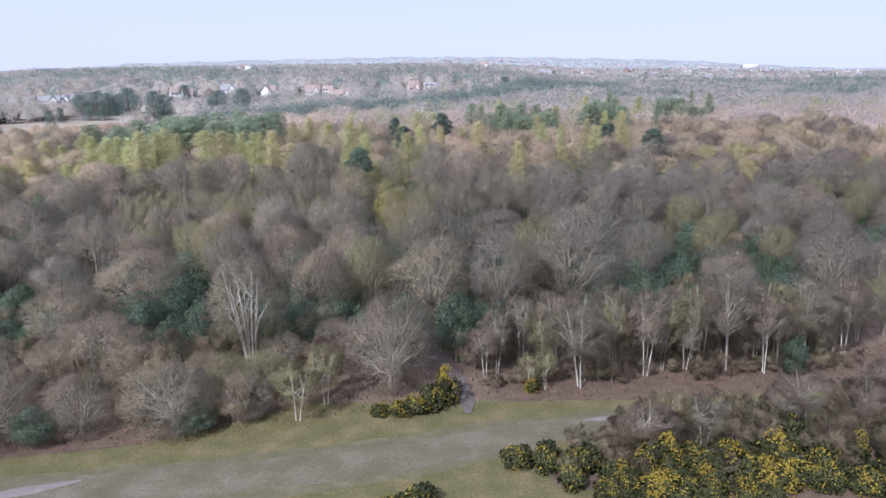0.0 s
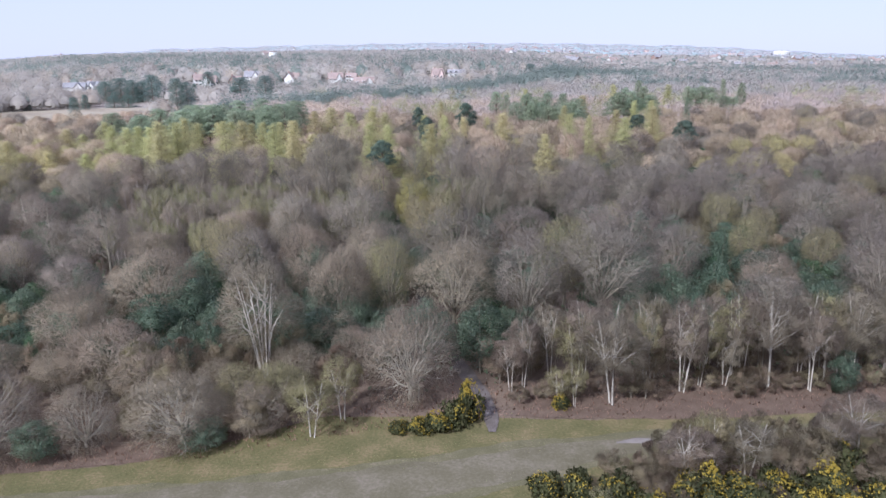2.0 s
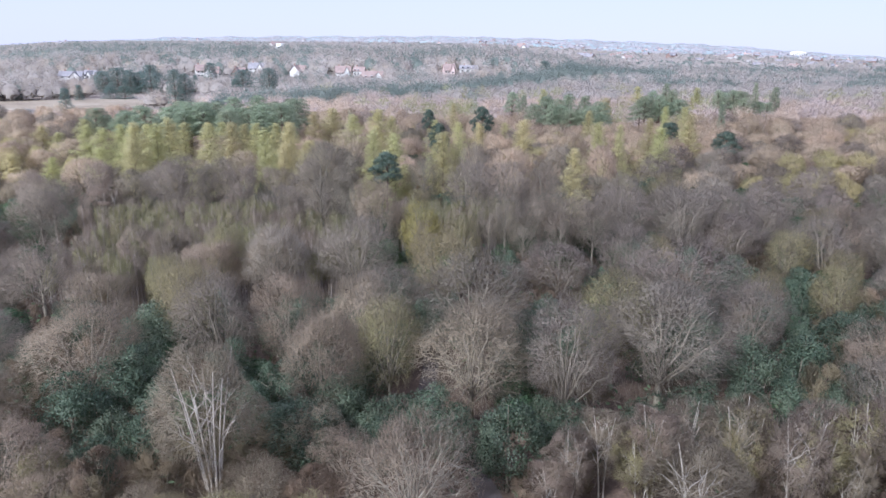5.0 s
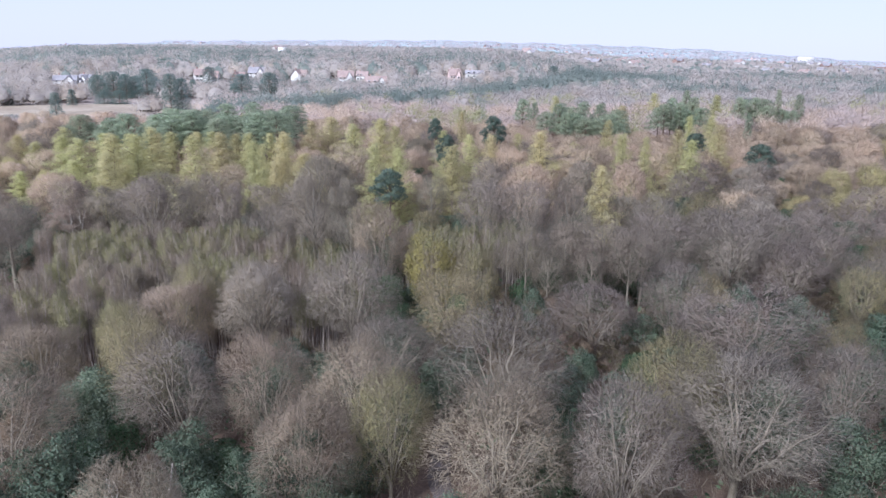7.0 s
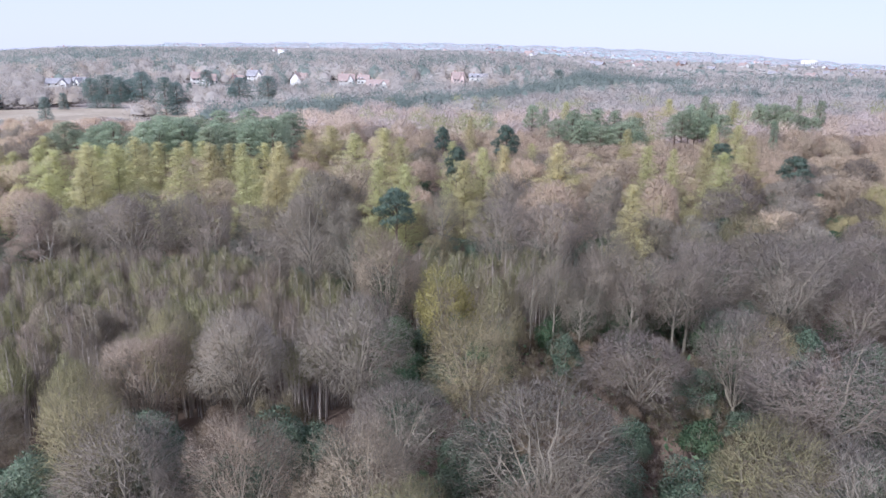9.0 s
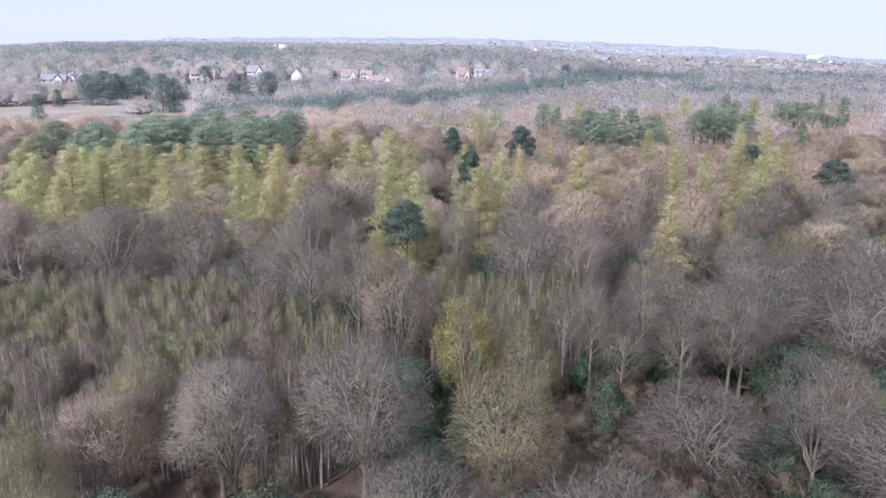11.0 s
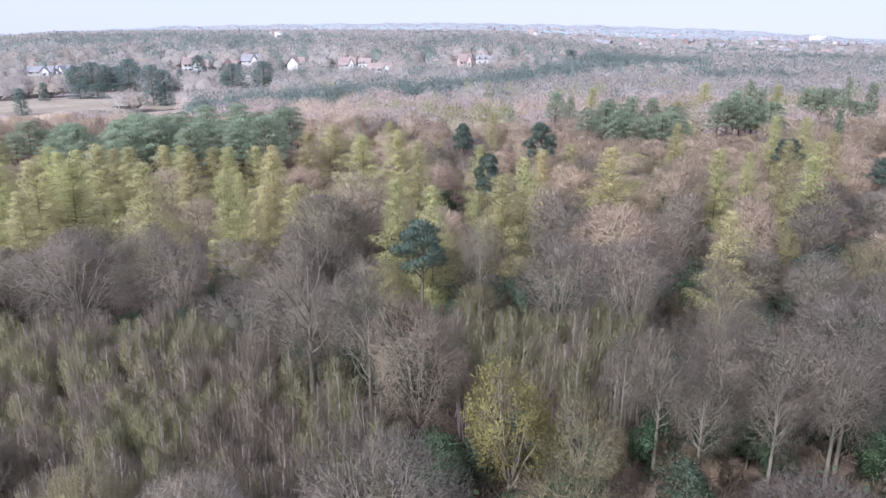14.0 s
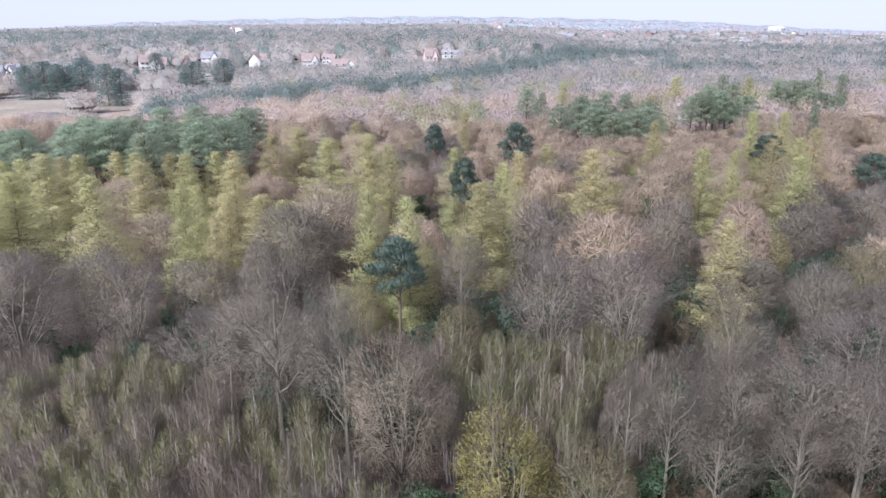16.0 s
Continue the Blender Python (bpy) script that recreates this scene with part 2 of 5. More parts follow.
def part(name, me, parent, label=""):
    ob = new(name, me)
    ob.parent = parent
    return tagged(ob, label)


def unit(v):
    v = np.asarray(v, float)
    return v / np.maximum(np.linalg.norm(v, axis=-1, keepdims=True), 1e-9)


class Wood:
    """Gathers tapered branches as tubes."""

    def __init__(self):
        self.v, self.f, self.n = [], [], 0

    def tube(self, pts, r0, r1, sides):
        pts = np.asarray(pts, float)
        k = len(pts)
        d = unit(np.gradient(pts, axis=0))
        ref = np.array([0.31, 0.95, 0.07]) if abs(d[0][2]) > 0.6 else np.array([0, 0, 1.0])
        a = unit(np.cross(d, ref))
        b = np.cross(d, a)
        rad = np.linspace(r0, r1, k)[:, None, None]
        ang = np.arange(sides) * 2 * np.pi / sides
        ring = pts[:, None] + rad * (np.cos(ang)[None, :, None] * a[:, None] + np.sin(ang)[None, :, None] * b[:, None])
        self.v.append(ring.reshape(-1, 3))
        i, j = np.meshgrid(np.arange(k - 1), np.arange(sides), indexing="ij")
        p, q = i * sides + j, i * sides + (j + 1) % sides
        self.f.append(np.stack([p, q, q + sides, p + sides], -1).reshape(-1, 4) + self.n)
        self.n += k * sides

    def mesh(self, name, material):
        return solid(name, np.concatenate(self.v), np.concatenate(self.f), material, True)


def bend(a, c, b, k):
    t = np.linspace(0, 1, k)[:, None]
    return (1 - t) ** 2 * a + 2 * t * (1 - t) * c + t ** 2 * b


def slivers(rng, start, way, length, width):
    """Thin pointed twigs: one triangle each."""
    n = len(start)
    way = unit(way)
    side = unit(np.cross(way, rng.normal(size=(n, 3)))) * (width / 2)[:, None]
    v = np.stack([start - side, start + side, start + way * length[:, None]], 1).reshape(-1, 3)
    return v, np.arange(3 * n).reshape(-1, 3)


def leaves(rng, at, facing, size):
    """Small pointed leaves or sprays: one folded diamond each."""
    n = len(at)
    nrm = unit(facing + rng.normal(0, 0.55, (n, 3)))
    u = unit(np.cross(nrm, rng.normal(size=(n, 3))))
    w = np.cross(nrm, u)
    s = size[:, None]
    v = np.stack([at - u * s, at + w * s * 0.55 + nrm * s * 0.15, at + u * s, at - w * s * 0.55 + nrm * s * 0.15], 1).reshape(-1, 3)
    i = np.arange(n) * 4
    f = np.concatenate([np.stack([i, i + 1, i + 2], 1), np.stack([i, i + 2, i + 3], 1)])
    return v, f


class Dome:
    """The uneven outline of a crown."""

    def __init__(self, rng, h, r, low, full=0.45):
        self.h, self.r, self.low = h, r, low
        self.mid = low + (h - low) * full
        self.lobe = unit(rng.normal(size=(14, 3)) + (0, 0, 0.3))
        self.gain = rng.uniform(-0.3, 0.2, 14)

    def reach(self, way):
        """How far the outline lies from its middle in a direction."""
        up = np.where(way[..., 2] > 0, self.h - self.mid, self.mid - self.low)
        q = 1 / np.sqrt((way[..., 0] ** 2 + way[..., 1] ** 2) / self.r ** 2 + way[..., 2] ** 2 / up ** 2)
        near = np.maximum(way @ self.lobe.T - 0.72, 0) / 0.28
        return q * (1 + (near * self.gain).sum(-1))

    def inside(self, p, most=1.0):
        mid = np.array([0, 0, self.mid])
        off = p - mid
        far = np.linalg.norm(off, axis=-1, keepdims=True)
        lim = self.reach(off / np.maximum(far, 1e-6))[..., None] * most
        return mid + off * np.minimum(1, lim / np.maximum(far, 1e-6))


def bare_tree(rng, h, r, low, fork, n1, n2, n3, twigs, tl, tw, trunk_r, rise=0.3, stems=1, spread=0.0, droop=0.0, sides=5, core=2200, shell=0.6, lift=0.0, cw=0.0125, limb_r=0.26, masses=46, up=0.4, full=0.5):
    """Limbs and twigs of a leafless tree. Returns the wood and the twigs' corners and faces."""
    wood, dome = Wood(), Dome(rng, h, r, low, full)
    roots, ends, outs = [], [], []
    tops = []
    for s in range(stems):
        ang = s * 2.4 + rng.uniform(0, 1)
        off = np.array([math.cos(ang), math.sin(ang), 0])
        foot = off * (0.25 * (stems > 1))
        top = foot + off * spread * rng.uniform(0.6, 1.2) + (0, 0, fork * rng.uniform(0.92, 1.05))
        ctl = (foot + top) / 2 - off * spread * 0.2 + rng.normal(0, 0.12, 3) * (1, 1, 0)
        line = bend(foot - (0, 0, 0.3), ctl, top, 7)
        wood.tube(line, trunk_r * (1.0 if stems == 1 else 0.8), trunk_r * (0.62 if rise < 0.6 else 0.22), sides + 1)
        tops.append(line)
    mid = np.array([0, 0, dome.mid])
    second = []
    for i in range(n1):
        line = tops[i % stems]
        u = (i + 0.5) / n1
        el = math.asin(min(1, -0.12 + 1.08 * u)) if n1 > 3 else 0.6
        az = i * 2.39996 + rng.uniform(-0.3, 0.3)
        way = np.array([math.cos(az) * math.cos(el), math.sin(az) * math.cos(el), math.sin(el)])
        end = mid + way * dome.reach(way) * rng.uniform(0.68, 0.86)
        if rise > 0.6:      # limbs leave a running stem
            at = np.clip((end[2] - 0.32 * (h - low)) / max(line[-1][2], 0.1), 0.25, 0.97) * 6
            k = int(min(5, at))
            start = line[k] + (line[k + 1] - line[k]) * (at - k)
        else:
            start = line[-1] - (0, 0, rng.uniform(0, 0.25) * fork * (1 - u))
        ctl = start + (end - start) * 0.45 + np.array([0, 0, 1.0]) * np.linalg.norm(end - start) * rng.uniform(-0.02, 0.16) + rng.normal(0, 0.06, 3) * r
        limb = bend(start, ctl, end, 7)
        limb[1:-1] += rng.normal(0, 0.022, (5, 3)) * r
        r0 = trunk_r * (0.36 if rise < 0.6 else limb_r) * rng.uniform(0.8, 1.1)
        wood.tube(limb, r0, r0 * 0.22, sides)
        second.append((limb, r0))
        for j in range(n2):
            t = rng.uniform(0.28, 1.0) * 6
            k = int(min(5, t))
            p = limb[k] + (limb[k + 1] - limb[k]) * (t - k)
            along = unit(limb[k + 1] - limb[k])
            go = unit(along * 0.7 + unit(p - mid) * 0.5 + rng.normal(0, 0.62, 3) + (0, 0, 0.12))
            q = dome.inside(p + go * rng.uniform(0.28, 0.52) * r, 0.94)
            c = (p + q) / 2 + rng.normal(0, 0.075, 3) * r
            br = bend(p, c, q, 4)
            rr = r0 * (1 - 0.75 * t / 6) * 0.55
            wood.tube(br, rr, rr * 0.3, 3)
            roots.append(br[1:]), outs.append(np.repeat(unit(q - p)[None], 3, 0))
            for g in range(n3):
                a = br[rng.integers(1, 4)]
                go = unit(unit(q - p) * 0.5 + unit(a - mid) * 0.5 + rng.normal(0, 0.7, 3))
                b = dome.inside(a + go * rng.uniform(0.12, 0.28) * r, 0.98)
                wood.tube(np.stack([a, b]), rr * 0.5, rr * 0.2, 3)
                roots.append(np.stack([(a + b) / 2, b])), outs.append(np.repeat(unit(b - a + 1e-6)[None], 2, 0))
    roots, outs = np.concatenate(roots), np.concatenate(outs)
    off = roots - mid
    weight = (np.linalg.norm(off, axis=1) / dome.reach(unit(off))) ** 1.5
    pick = rng.choice(len(roots), twigs, p=weight / weight.sum())
    p = roots[pick] + rng.normal(0, 0.07, (twigs, 3)) * r
    out = unit(p - mid)
    way = unit(outs[pick] * 0.5 + out * 0.6 + rng.normal(0, 0.6, (twigs, 3)) + (0, 0, 0.2 - droop + lift))
    ln = rng.uniform(0.5, 1.0, twigs) * tl
    tip = dome.inside(p + way * ln[:, None], 1.06)
    p = dome.inside(p, 1.0)
    m = int(twigs * shell)          # the outermost spray, in rounded masses all round the outline
    mass = unit(rng.normal(size=(masses, 3)) + (0, 0, up))
    grow = rng.uniform(0.88, 1.03, masses)
    k = rng.integers(0, masses, m)
    way = unit(mass[k] + rng.normal(0, 0.17, (m, 3)))
    fall = 3.2 * (1 - (way * mass[k]).sum(1))
    q = mid + way * (dome.reach(way) * (grow[k] - np.minimum(fall, 0.3)) * rng.uniform(0.84, 1.0, m))[:, None]
    p[:m] = q
    tip[:m] = dome.inside(q + unit(way * 0.9 + rng.normal(0, 0.5, (m, 3)) + (0, 0, lift - droop)) * ln[:m, None] * 0.6, 1.06)
    v, f = slivers(rng, p, tip - p + 1e-4, np.maximum(np.linalg.norm(tip - p, axis=1), 0.15), tw * rng.uniform(0.6, 1.3, twigs))
    nrm = (tip - mid) / (r, r, dome.h - dome.mid) * 1.3 + rng.normal(0, 0.22, tip.shape) + (0, 0, 0.3)
    nrm[:m] += 2.0 * (way - mass[k])
    nrm = np.repeat(unit(nrm), 3, 0)
    if core:                      # the thicket of twigs inside
        way = unit(rng.normal(size=(core, 3)) + (0, 0, 0.3))
        q = mid + way * (dome.reach(way) * rng.uniform(0.5, 0.86, core))[:, None]
        cv, cf = slivers(rng, q, way + rng.normal(0, 0.9, (core, 3)), np.full(core, 0.24 * r), np.full(core, cw * r))
        v, f = np.concatenate([v, cv]), np.concatenate([f, cf + len(v)])
        nrm = np.concatenate([nrm, np.repeat(unit(way * 1.2 + (0, 0, 0.3)), 3, 0)])
    return wood, (v, facing(v, f, nrm), nrm)


def leafy(rng, h, r, low, n, size, lumps=16, full=0.4):
    """An evergreen crown: uneven masses of leaves round a stem."""
    dome = Dome(rng, h, r, low, full)
    way = unit(rng.normal(size=(lumps, 3)) + (0, 0, 0.25))
    mid = np.array([0, 0, dome.mid])
    cen = mid + way * (dome.reach(way) * rng.uniform(0.5, 0.78, lumps))[:, None]
    rad = r * rng.uniform(0.26, 0.46, lumps)
    k = rng.integers(0, lumps, n)
    d = unit(rng.normal(size=(n, 3)) + 0.5 * way[k] + (0, 0, 0.25))
    p = cen[k] + d * (rad[k] * rng.uniform(0.65, 1.08, n))[:, None] * (1, 1, 0.85)
    p[:, 2] = np.maximum(p[:, 2], 0.15)
    v, f = slivers(rng, p, unit(d + rng.normal(0, 0.8, (n, 3))), size * 1.5 * rng.uniform(0.6, 1.3, n), size * 1.1 * rng.uniform(0.6, 1.3, n))
    nrm = np.repeat(unit(d + 0.4 * way[k] + rng.normal(0, 0.25, (n, 3)) + (0, 0, 0.2)), 3, 0)
    return v, facing(v, f, nrm), nrm


def tree_from(kind, trunk_me, crown_me, label, category, group, crown_name="crown", crown_label=""):
    ob = tagged(new(kind), label, category, group)
    part("trunk", trunk_me, ob)
    part(crown_name, crown_me, ob, crown_label)
    return ob


def stem_mesh(rng, h, r0, material, lean=0.2, sides=6):
    w = Wood()
    top = np.array([rng.normal(0, lean), rng.normal(0, lean), h])
    w.tube(bend(np.array([0, 0, -0.3]), top * (0.4, 0.4, 0.5) + rng.normal(0, 0.1, 3), top, 6), r0, r0 * 0.15, sides)
    return w


def conifer(rng, kind, h, r, n, size, pads=18, bare=0.42):
    """Pine: irregular flat pads high on the stem. Larch: plumes in a cone. Spruce: whorls in a cone."""
    wood = stem_mesh(rng, h * (0.96 if kind == "pine" else 0.8), (0.018 if kind == "pine" else 0.006) * h, None)
    P, D, N = [], [], []
    if kind == "larch":        # soft upswept plumes, smaller and steeper towards the pointed top
        for i in range(pads):
            u = (i + 0.5) / pads
            z = h * (0.1 + 0.86 * u)
            az = i * 2.4 + rng.uniform(-0.5, 0.5)
            rad = r * (1.0 - u ** 1.35) * (0.7 + 0.9 * min(u, 0.33))
            far = rad * rng.uniform(0.2, 0.85)
            out = np.array([math.cos(az), math.sin(az), 0.0])
            wood.tube(bend(np.array([0, 0, z - 0.03 * h]), out * far * 0.6 + (0, 0, z - 0.035 * h), out * far * 1.15 + (0, 0, z), 4), 0.004 * h, 0.001 * h, 3)
            m = int(n / pads * (1.5 - u))
            d = unit(rng.normal(size=(m, 3)) + (0, 0, 0.25))
            size3 = np.array([0.25 * r, 0.25 * r, 0.055 * h]) * (1.25 - 0.7 * u) * rng.uniform(0.75, 1.25)
            p = d * size3 * rng.uniform(0.3, 1.05, (m, 1)) ** 0.6
            slope = (p * out).sum(1)
            P.append(out * far + (0, 0, z) + p + out * (0.5 * slope)[:, None] + np.column_stack([np.zeros((m, 2)), 0.35 * slope]))
            D.append(unit(out * 0.7 + rng.normal(0, 0.5, (m, 3)) + (0, 0, 0.35)))
            N.append(d * (1, 1, 1.2) + out * 0.45 + (0, 0, 0.3) + rng.normal(0, 0.25, (m, 3)))
    elif kind == "pine":
        for i in range(pads):
            u = (i + 0.5) / pads
            z = h * (bare + (0.97 - bare) * u)
            az = i * 2.4 + rng.uniform(-0.4, 0.4)
            far = r * (1.0 - 0.75 * u ** 2.2) * rng.uniform(0.45, 0.85)
            c = np.array([math.cos(az) * far, math.sin(az) * far, z])
            wood.tube(bend(np.array([0, 0, z - 0.1 * h]), np.array([c[0] * 0.5, c[1] * 0.5, z - 0.05 * h]), c, 4), 0.006 * h, 0.002 * h, 3)
            m = n // pads
            d = unit(rng.normal(size=(m, 3)) + (0, 0, 0.35))
            P.append(c + d * (0.34 * r, 0.34 * r, 0.14 * min(r, 5)) * rng.uniform(0.4, 1, (m, 1)))
            D.append(unit(d + (0, 0, 0.5)))
            N.append(d * (1, 1, 1.4) + (0.3 * math.cos(az), 0.3 * math.sin(az), 0.25) + rng.normal(0, 0.4, (m, 3)))
    else:
        rows = 13
        for i in range(rows):
            u = (i + 0.3) / rows
            z = h * (0.06 + 0.92 * u)
            rad = r * (1 - u) ** 0.72
            arms = 6 if u < 0.7 else 4
            for j in range(arms):
                az = j * 2 * np.pi / arms + i * 0.9 + rng.uniform(-0.3, 0.3)
                far = rad * rng.uniform(0.85, 1.1)
                e = np.array([math.cos(az) * far, math.sin(az) * far, z + far * 0.06])
                m = max(3, int(n * (1 - u) * 1.6 / (rows * arms)))
                t = rng.uniform(0.0, 1.08, m) ** 0.8
                P.append(np.array([0, 0, z]) + (e - (0, 0, z)) * t[:, None] + rng.normal(0, 0.09 * r, (m, 3)))
                N.append(np.tile((math.cos(az), math.sin(az), 0.55), (m, 1)) + rng.normal(0, 0.35, (m, 3)))
                D.append(unit(rng.normal(0, 0.6, (m, 3)) + (math.cos(az) * 0.6, math.sin(az) * 0.6, -0.2)))
    P, D = np.concatenate(P), np.concatenate(D)
    k = len(P)
    v, f = slivers(rng, P, D, size * rng.uniform(0.6, 1.2, k), size * (0.15 if kind == "larch" else 0.22) * rng.uniform(0.6, 1.3, k))
    nrm = np.repeat(unit(np.concatenate(N)), 3, 0)
    return wood, (v, facing(v, f, nrm), nrm)


# ---- ground ----
def terrain(x, y):
    """Height of the land: flat common and wood, then a shallow rise to the far hills."""
    d = np.hypot(x, y)
    az = np.degrees(np.arctan2(x, y))
    crest = np.interp(az, [-60, -40, -28, -18, -8, 2, 12, 21, 31, 45, 60], [-60, -50, -36, 28, 46, 56, 44, 22, -36, -60, -60])
    crest = crest + 3 * np.sin(az * 1.7) + 2 * np.sin(az * 4.1 + 1)
    slope = np.interp(d, [0, 500, 590, 680, 1000, 1500, 6000], [0, 0, 2, 14, 19, 20, 20]) * np.interp(az, [-34, -24, 6, 16], [0, 1, 1, 0])
    far = np.clip((d - 1500) / 3200, 0, 1) ** 1.2
    return slope * (1 - far) + crest * far


def sheet(name, xs, ys, material, z0=0.0, rough=0.0):
    X, Y = np.meshgrid(xs, ys, indexing="ij")
    Z = terrain(X, Y) + z0
    if rough:
        Z = Z + rough * (np.sin(X * 0.31 + 1.3 * np.sin(Y * 0.17)) * np.sin(Y * 0.27 + np.sin(X * 0.13)))
    v = np.stack([X, Y, Z], -1).reshape(-1, 3)
    n, m = len(xs), len(ys)
    i, j = np.meshgrid(np.arange(n - 1), np.arange(m - 1), indexing="ij")
    p = i * m + j
    f = np.stack([p, p + m, p + m + 1, p + 1], -1).reshape(-1, 4)
    return new(name, solid(name, v, f, material, True))


def spaced(near, far, step, grow):
    a, s = [near], step
    while a[-1] < far:
        a.append(a[-1] + s)
        s *= grow
    return np.array(a)


side = spaced(0, 4900, 6, 1.06)
xs = np.concatenate([-side[:0:-1], side])
ys = np.concatenate([-spaced(0, 600, 20, 1.2)[:0:-1], spaced(0, 4900, 6, 1.03)])
tagged(sheet("ground", xs, ys, M["litter"]), "brown woodland floor of dead leaves and bare soil", "ground", kind="structure")


def strip(name, line, widths, material, z, label, category, seed=1, across=None):
    """A lane or verge laid on the ground along a line, with uneven edges."""
    rng = np.random.default_rng(seed)
    pts = np.array(line, float)
    s = np.r_[0, np.cumsum(np.linalg.norm(np.diff(pts, axis=0), axis=1))]
    t = np.linspace(0, s[-1], int(s[-1] / 0.8) + 2)
    c = np.stack([np.interp(t, s, pts[:, k]) for k in (0, 1)], 1)
    c[1:-1] = (c[:-2] + c[1:-1] * 2 + c[2:]) / 4
    w = np.interp(t, s, widths) / 2
    d = unit(np.gradient(c, axis=0))
    nrm = np.stack([-d[:, 1], d[:, 0]], 1) if across is None else np.tile(across, (len(t), 1))
    rows = []
    wob = lambda k: np.convolve(rng.normal(0, 1, len(t) + 6), np.ones(7) / 3.5, "valid") * k
    la, lb = w + wob(0.12) * np.minimum(w, 2.5), w + wob(0.12) * np.minimum(w, 2.5)
    for u in np.linspace(-1, 1, 7):
        off = np.where(u < 0, u * la, u * lb)
        rows.append(np.column_stack([c + nrm * off[:, None], terrain(*(c + nrm * off[:, None]).T) + z + 0.03 * (1 - u * u)]))
    v = np.stack(rows, 1).reshape(-1, 3)
    i, j = np.meshgrid(np.arange(len(t) - 1), np.arange(6), indexing="ij")
    p = i * 7 + j
    f = np.stack([p, p + 1, p + 8, p + 7], -1).reshape(-1, 4)
    return tagged(new(name, solid(name, v, f, material, True)), label, category, kind="structure")


COMMON = [(-90, 63), (-38, 65), (-26, 66.6), (-18, 69.6), (-9, 75), (3, 73.5), (15, 72.6), (30, 71.6), (48, 72.5), (110, 77)]      # upper edge of the grass
strip("grass", [(x, (y - 45) / 2) for x, y in COMMON], [y + 45 for x, y in COMMON], M["grass"], 0.03, "mown green grass common with worn patches", "grass", 3, (0.0, 1.0))
strip("bracken_bank", [(-60, 66), (-38, 66.8), (-26, 68.2), (-17, 71.4)], [4, 3.6, 3.6, 1.6], M["bracken"], 0.06, "rust-brown dead bracken along the wood edge", "bracken", 4)
strip("bracken_bank", [(11, 76), (22, 75), (34, 74.5), (46, 76), (58, 79), (90, 84)], [5, 6, 6, 7, 9, 12], M["bracken"], 0.06, "pinkish-brown dead bracken under the birches", "bracken", 5)
strip("scrub_floor", [(14, 57), (22, 57.6), (34, 57.4), (50, 57), (90, 60)], [3, 9, 12.5, 15, 16], M["bracken"], 0.07, "dark dead bracken under the gorse and scrub", "bracken", 9)
strip("track", [(-95, 53), (-60, 55.5), (-35, 57.5), (-12, 59.8), (3, 62.5), (14, 65.5), (24, 67.6), (38, 68.2), (60, 70), (110, 74)], [6, 6, 6, 6, 5.5, 4, 2.4, 2.2, 2.2, 2.2], M["track"], 0.08, "pale worn earth track across the grass", "track", 6)
TRACK = [(-95, 53), (-60, 55.5), (-35, 57.5), (-12, 59.8), (3, 62.5), (14, 65.5), (24, 67.6), (38, 68.2), (60, 70), (110, 74)]
strip("verge", TRACK, [8.4, 8, 8.2, 8, 8, 6.4, 4.4, 3.8, 3.6, 3.6], M["verge"], 0.055, "trodden grass and bare earth beside the track", "verge", 12)
strip("footpath", [(7.9, 70.2), (8.1, 71.6), (8.2, 73), (7.6, 79), (6.6, 84), (4, 92), (1, 104), (2, 120)], [0.7, 1.2, 1.6, 2, 2.2, 2, 2, 2], M["mud"], 0.1, "dark muddy footpath leading into the wood", "path", 7)
strip("bare_patch", [(19.8, 67.4), (22, 67.7), (25.4, 67.4)], [0.3, 1.1, 0.3], M["bare"], 0.12, "pale trampled bare earth patch on the track", "ground", 14)
strip("bare_patch", [(-38, 57.6), (-33, 58.8), (-28.4, 60.2)], [0.8, 1.6, 0.3], M["bare"], 0.12, "pale pinkish bare earth patch on the track", "ground", 15)
strip("heath_clearing", [(-300, 425), (-240, 440), (-185, 460), (-150, 475), (-122, 505)], [50, 72, 82, 60, 26], M["heath"], 0.9, "straw-coloured dry heath clearing beyond the wood", "clearing", 8)

# Pale sheet added to lighten the dark gaps between distant crowns.
tagged(sheet("heath_floor", np.arange(-760, 761, 12.0), np.arange(372, 1100, 9.0), M["far_floor"], 0.5), "rough dry heath floor under the distant trees, paled to lift dark gaps", "ground", kind="structure")

# ---- tree kinds ----
KIT = {}


def kit(kind, make, count, label, category, group):
    """Builds a few different trees of a kind, far out of sight of each other's copies."""
    KIT[kind] = []
    for i in range(count):
        ob = make(np.random.default_rng(hash_of(kind) + i), i)
        ob["label"], ob["category"], ob["group"] = label, category, group
        KIT[kind].append([ob, False])


def hash_of(s):
    return sum((i + 1) * ord(c) for i, c in enumerate(s)) * 17


def plant(kind, x, y, h, r, rng, turn=None):
    """Sets one tree of a kind, scaled to a height and a spread. Kits are one metre high and one metre in radius."""
    i = int(rng.integers(0, len(KIT[kind])))
    src = KIT[kind][i]
    a = rng.uniform(0, 2 * np.pi) if turn is None else turn
    z = float(terrain(np.array(x), np.array(y)))
    m = Matrix.LocRotScale((x, y, z), Euler((0, 0, a)), None)
    if not src[1]:
        ob, src[1] = src[0], True
        ob.matrix_basis = m
    else:
        ob = copy_thing(src[0], m)
    ob.scale = (r, r, h)
    return ob


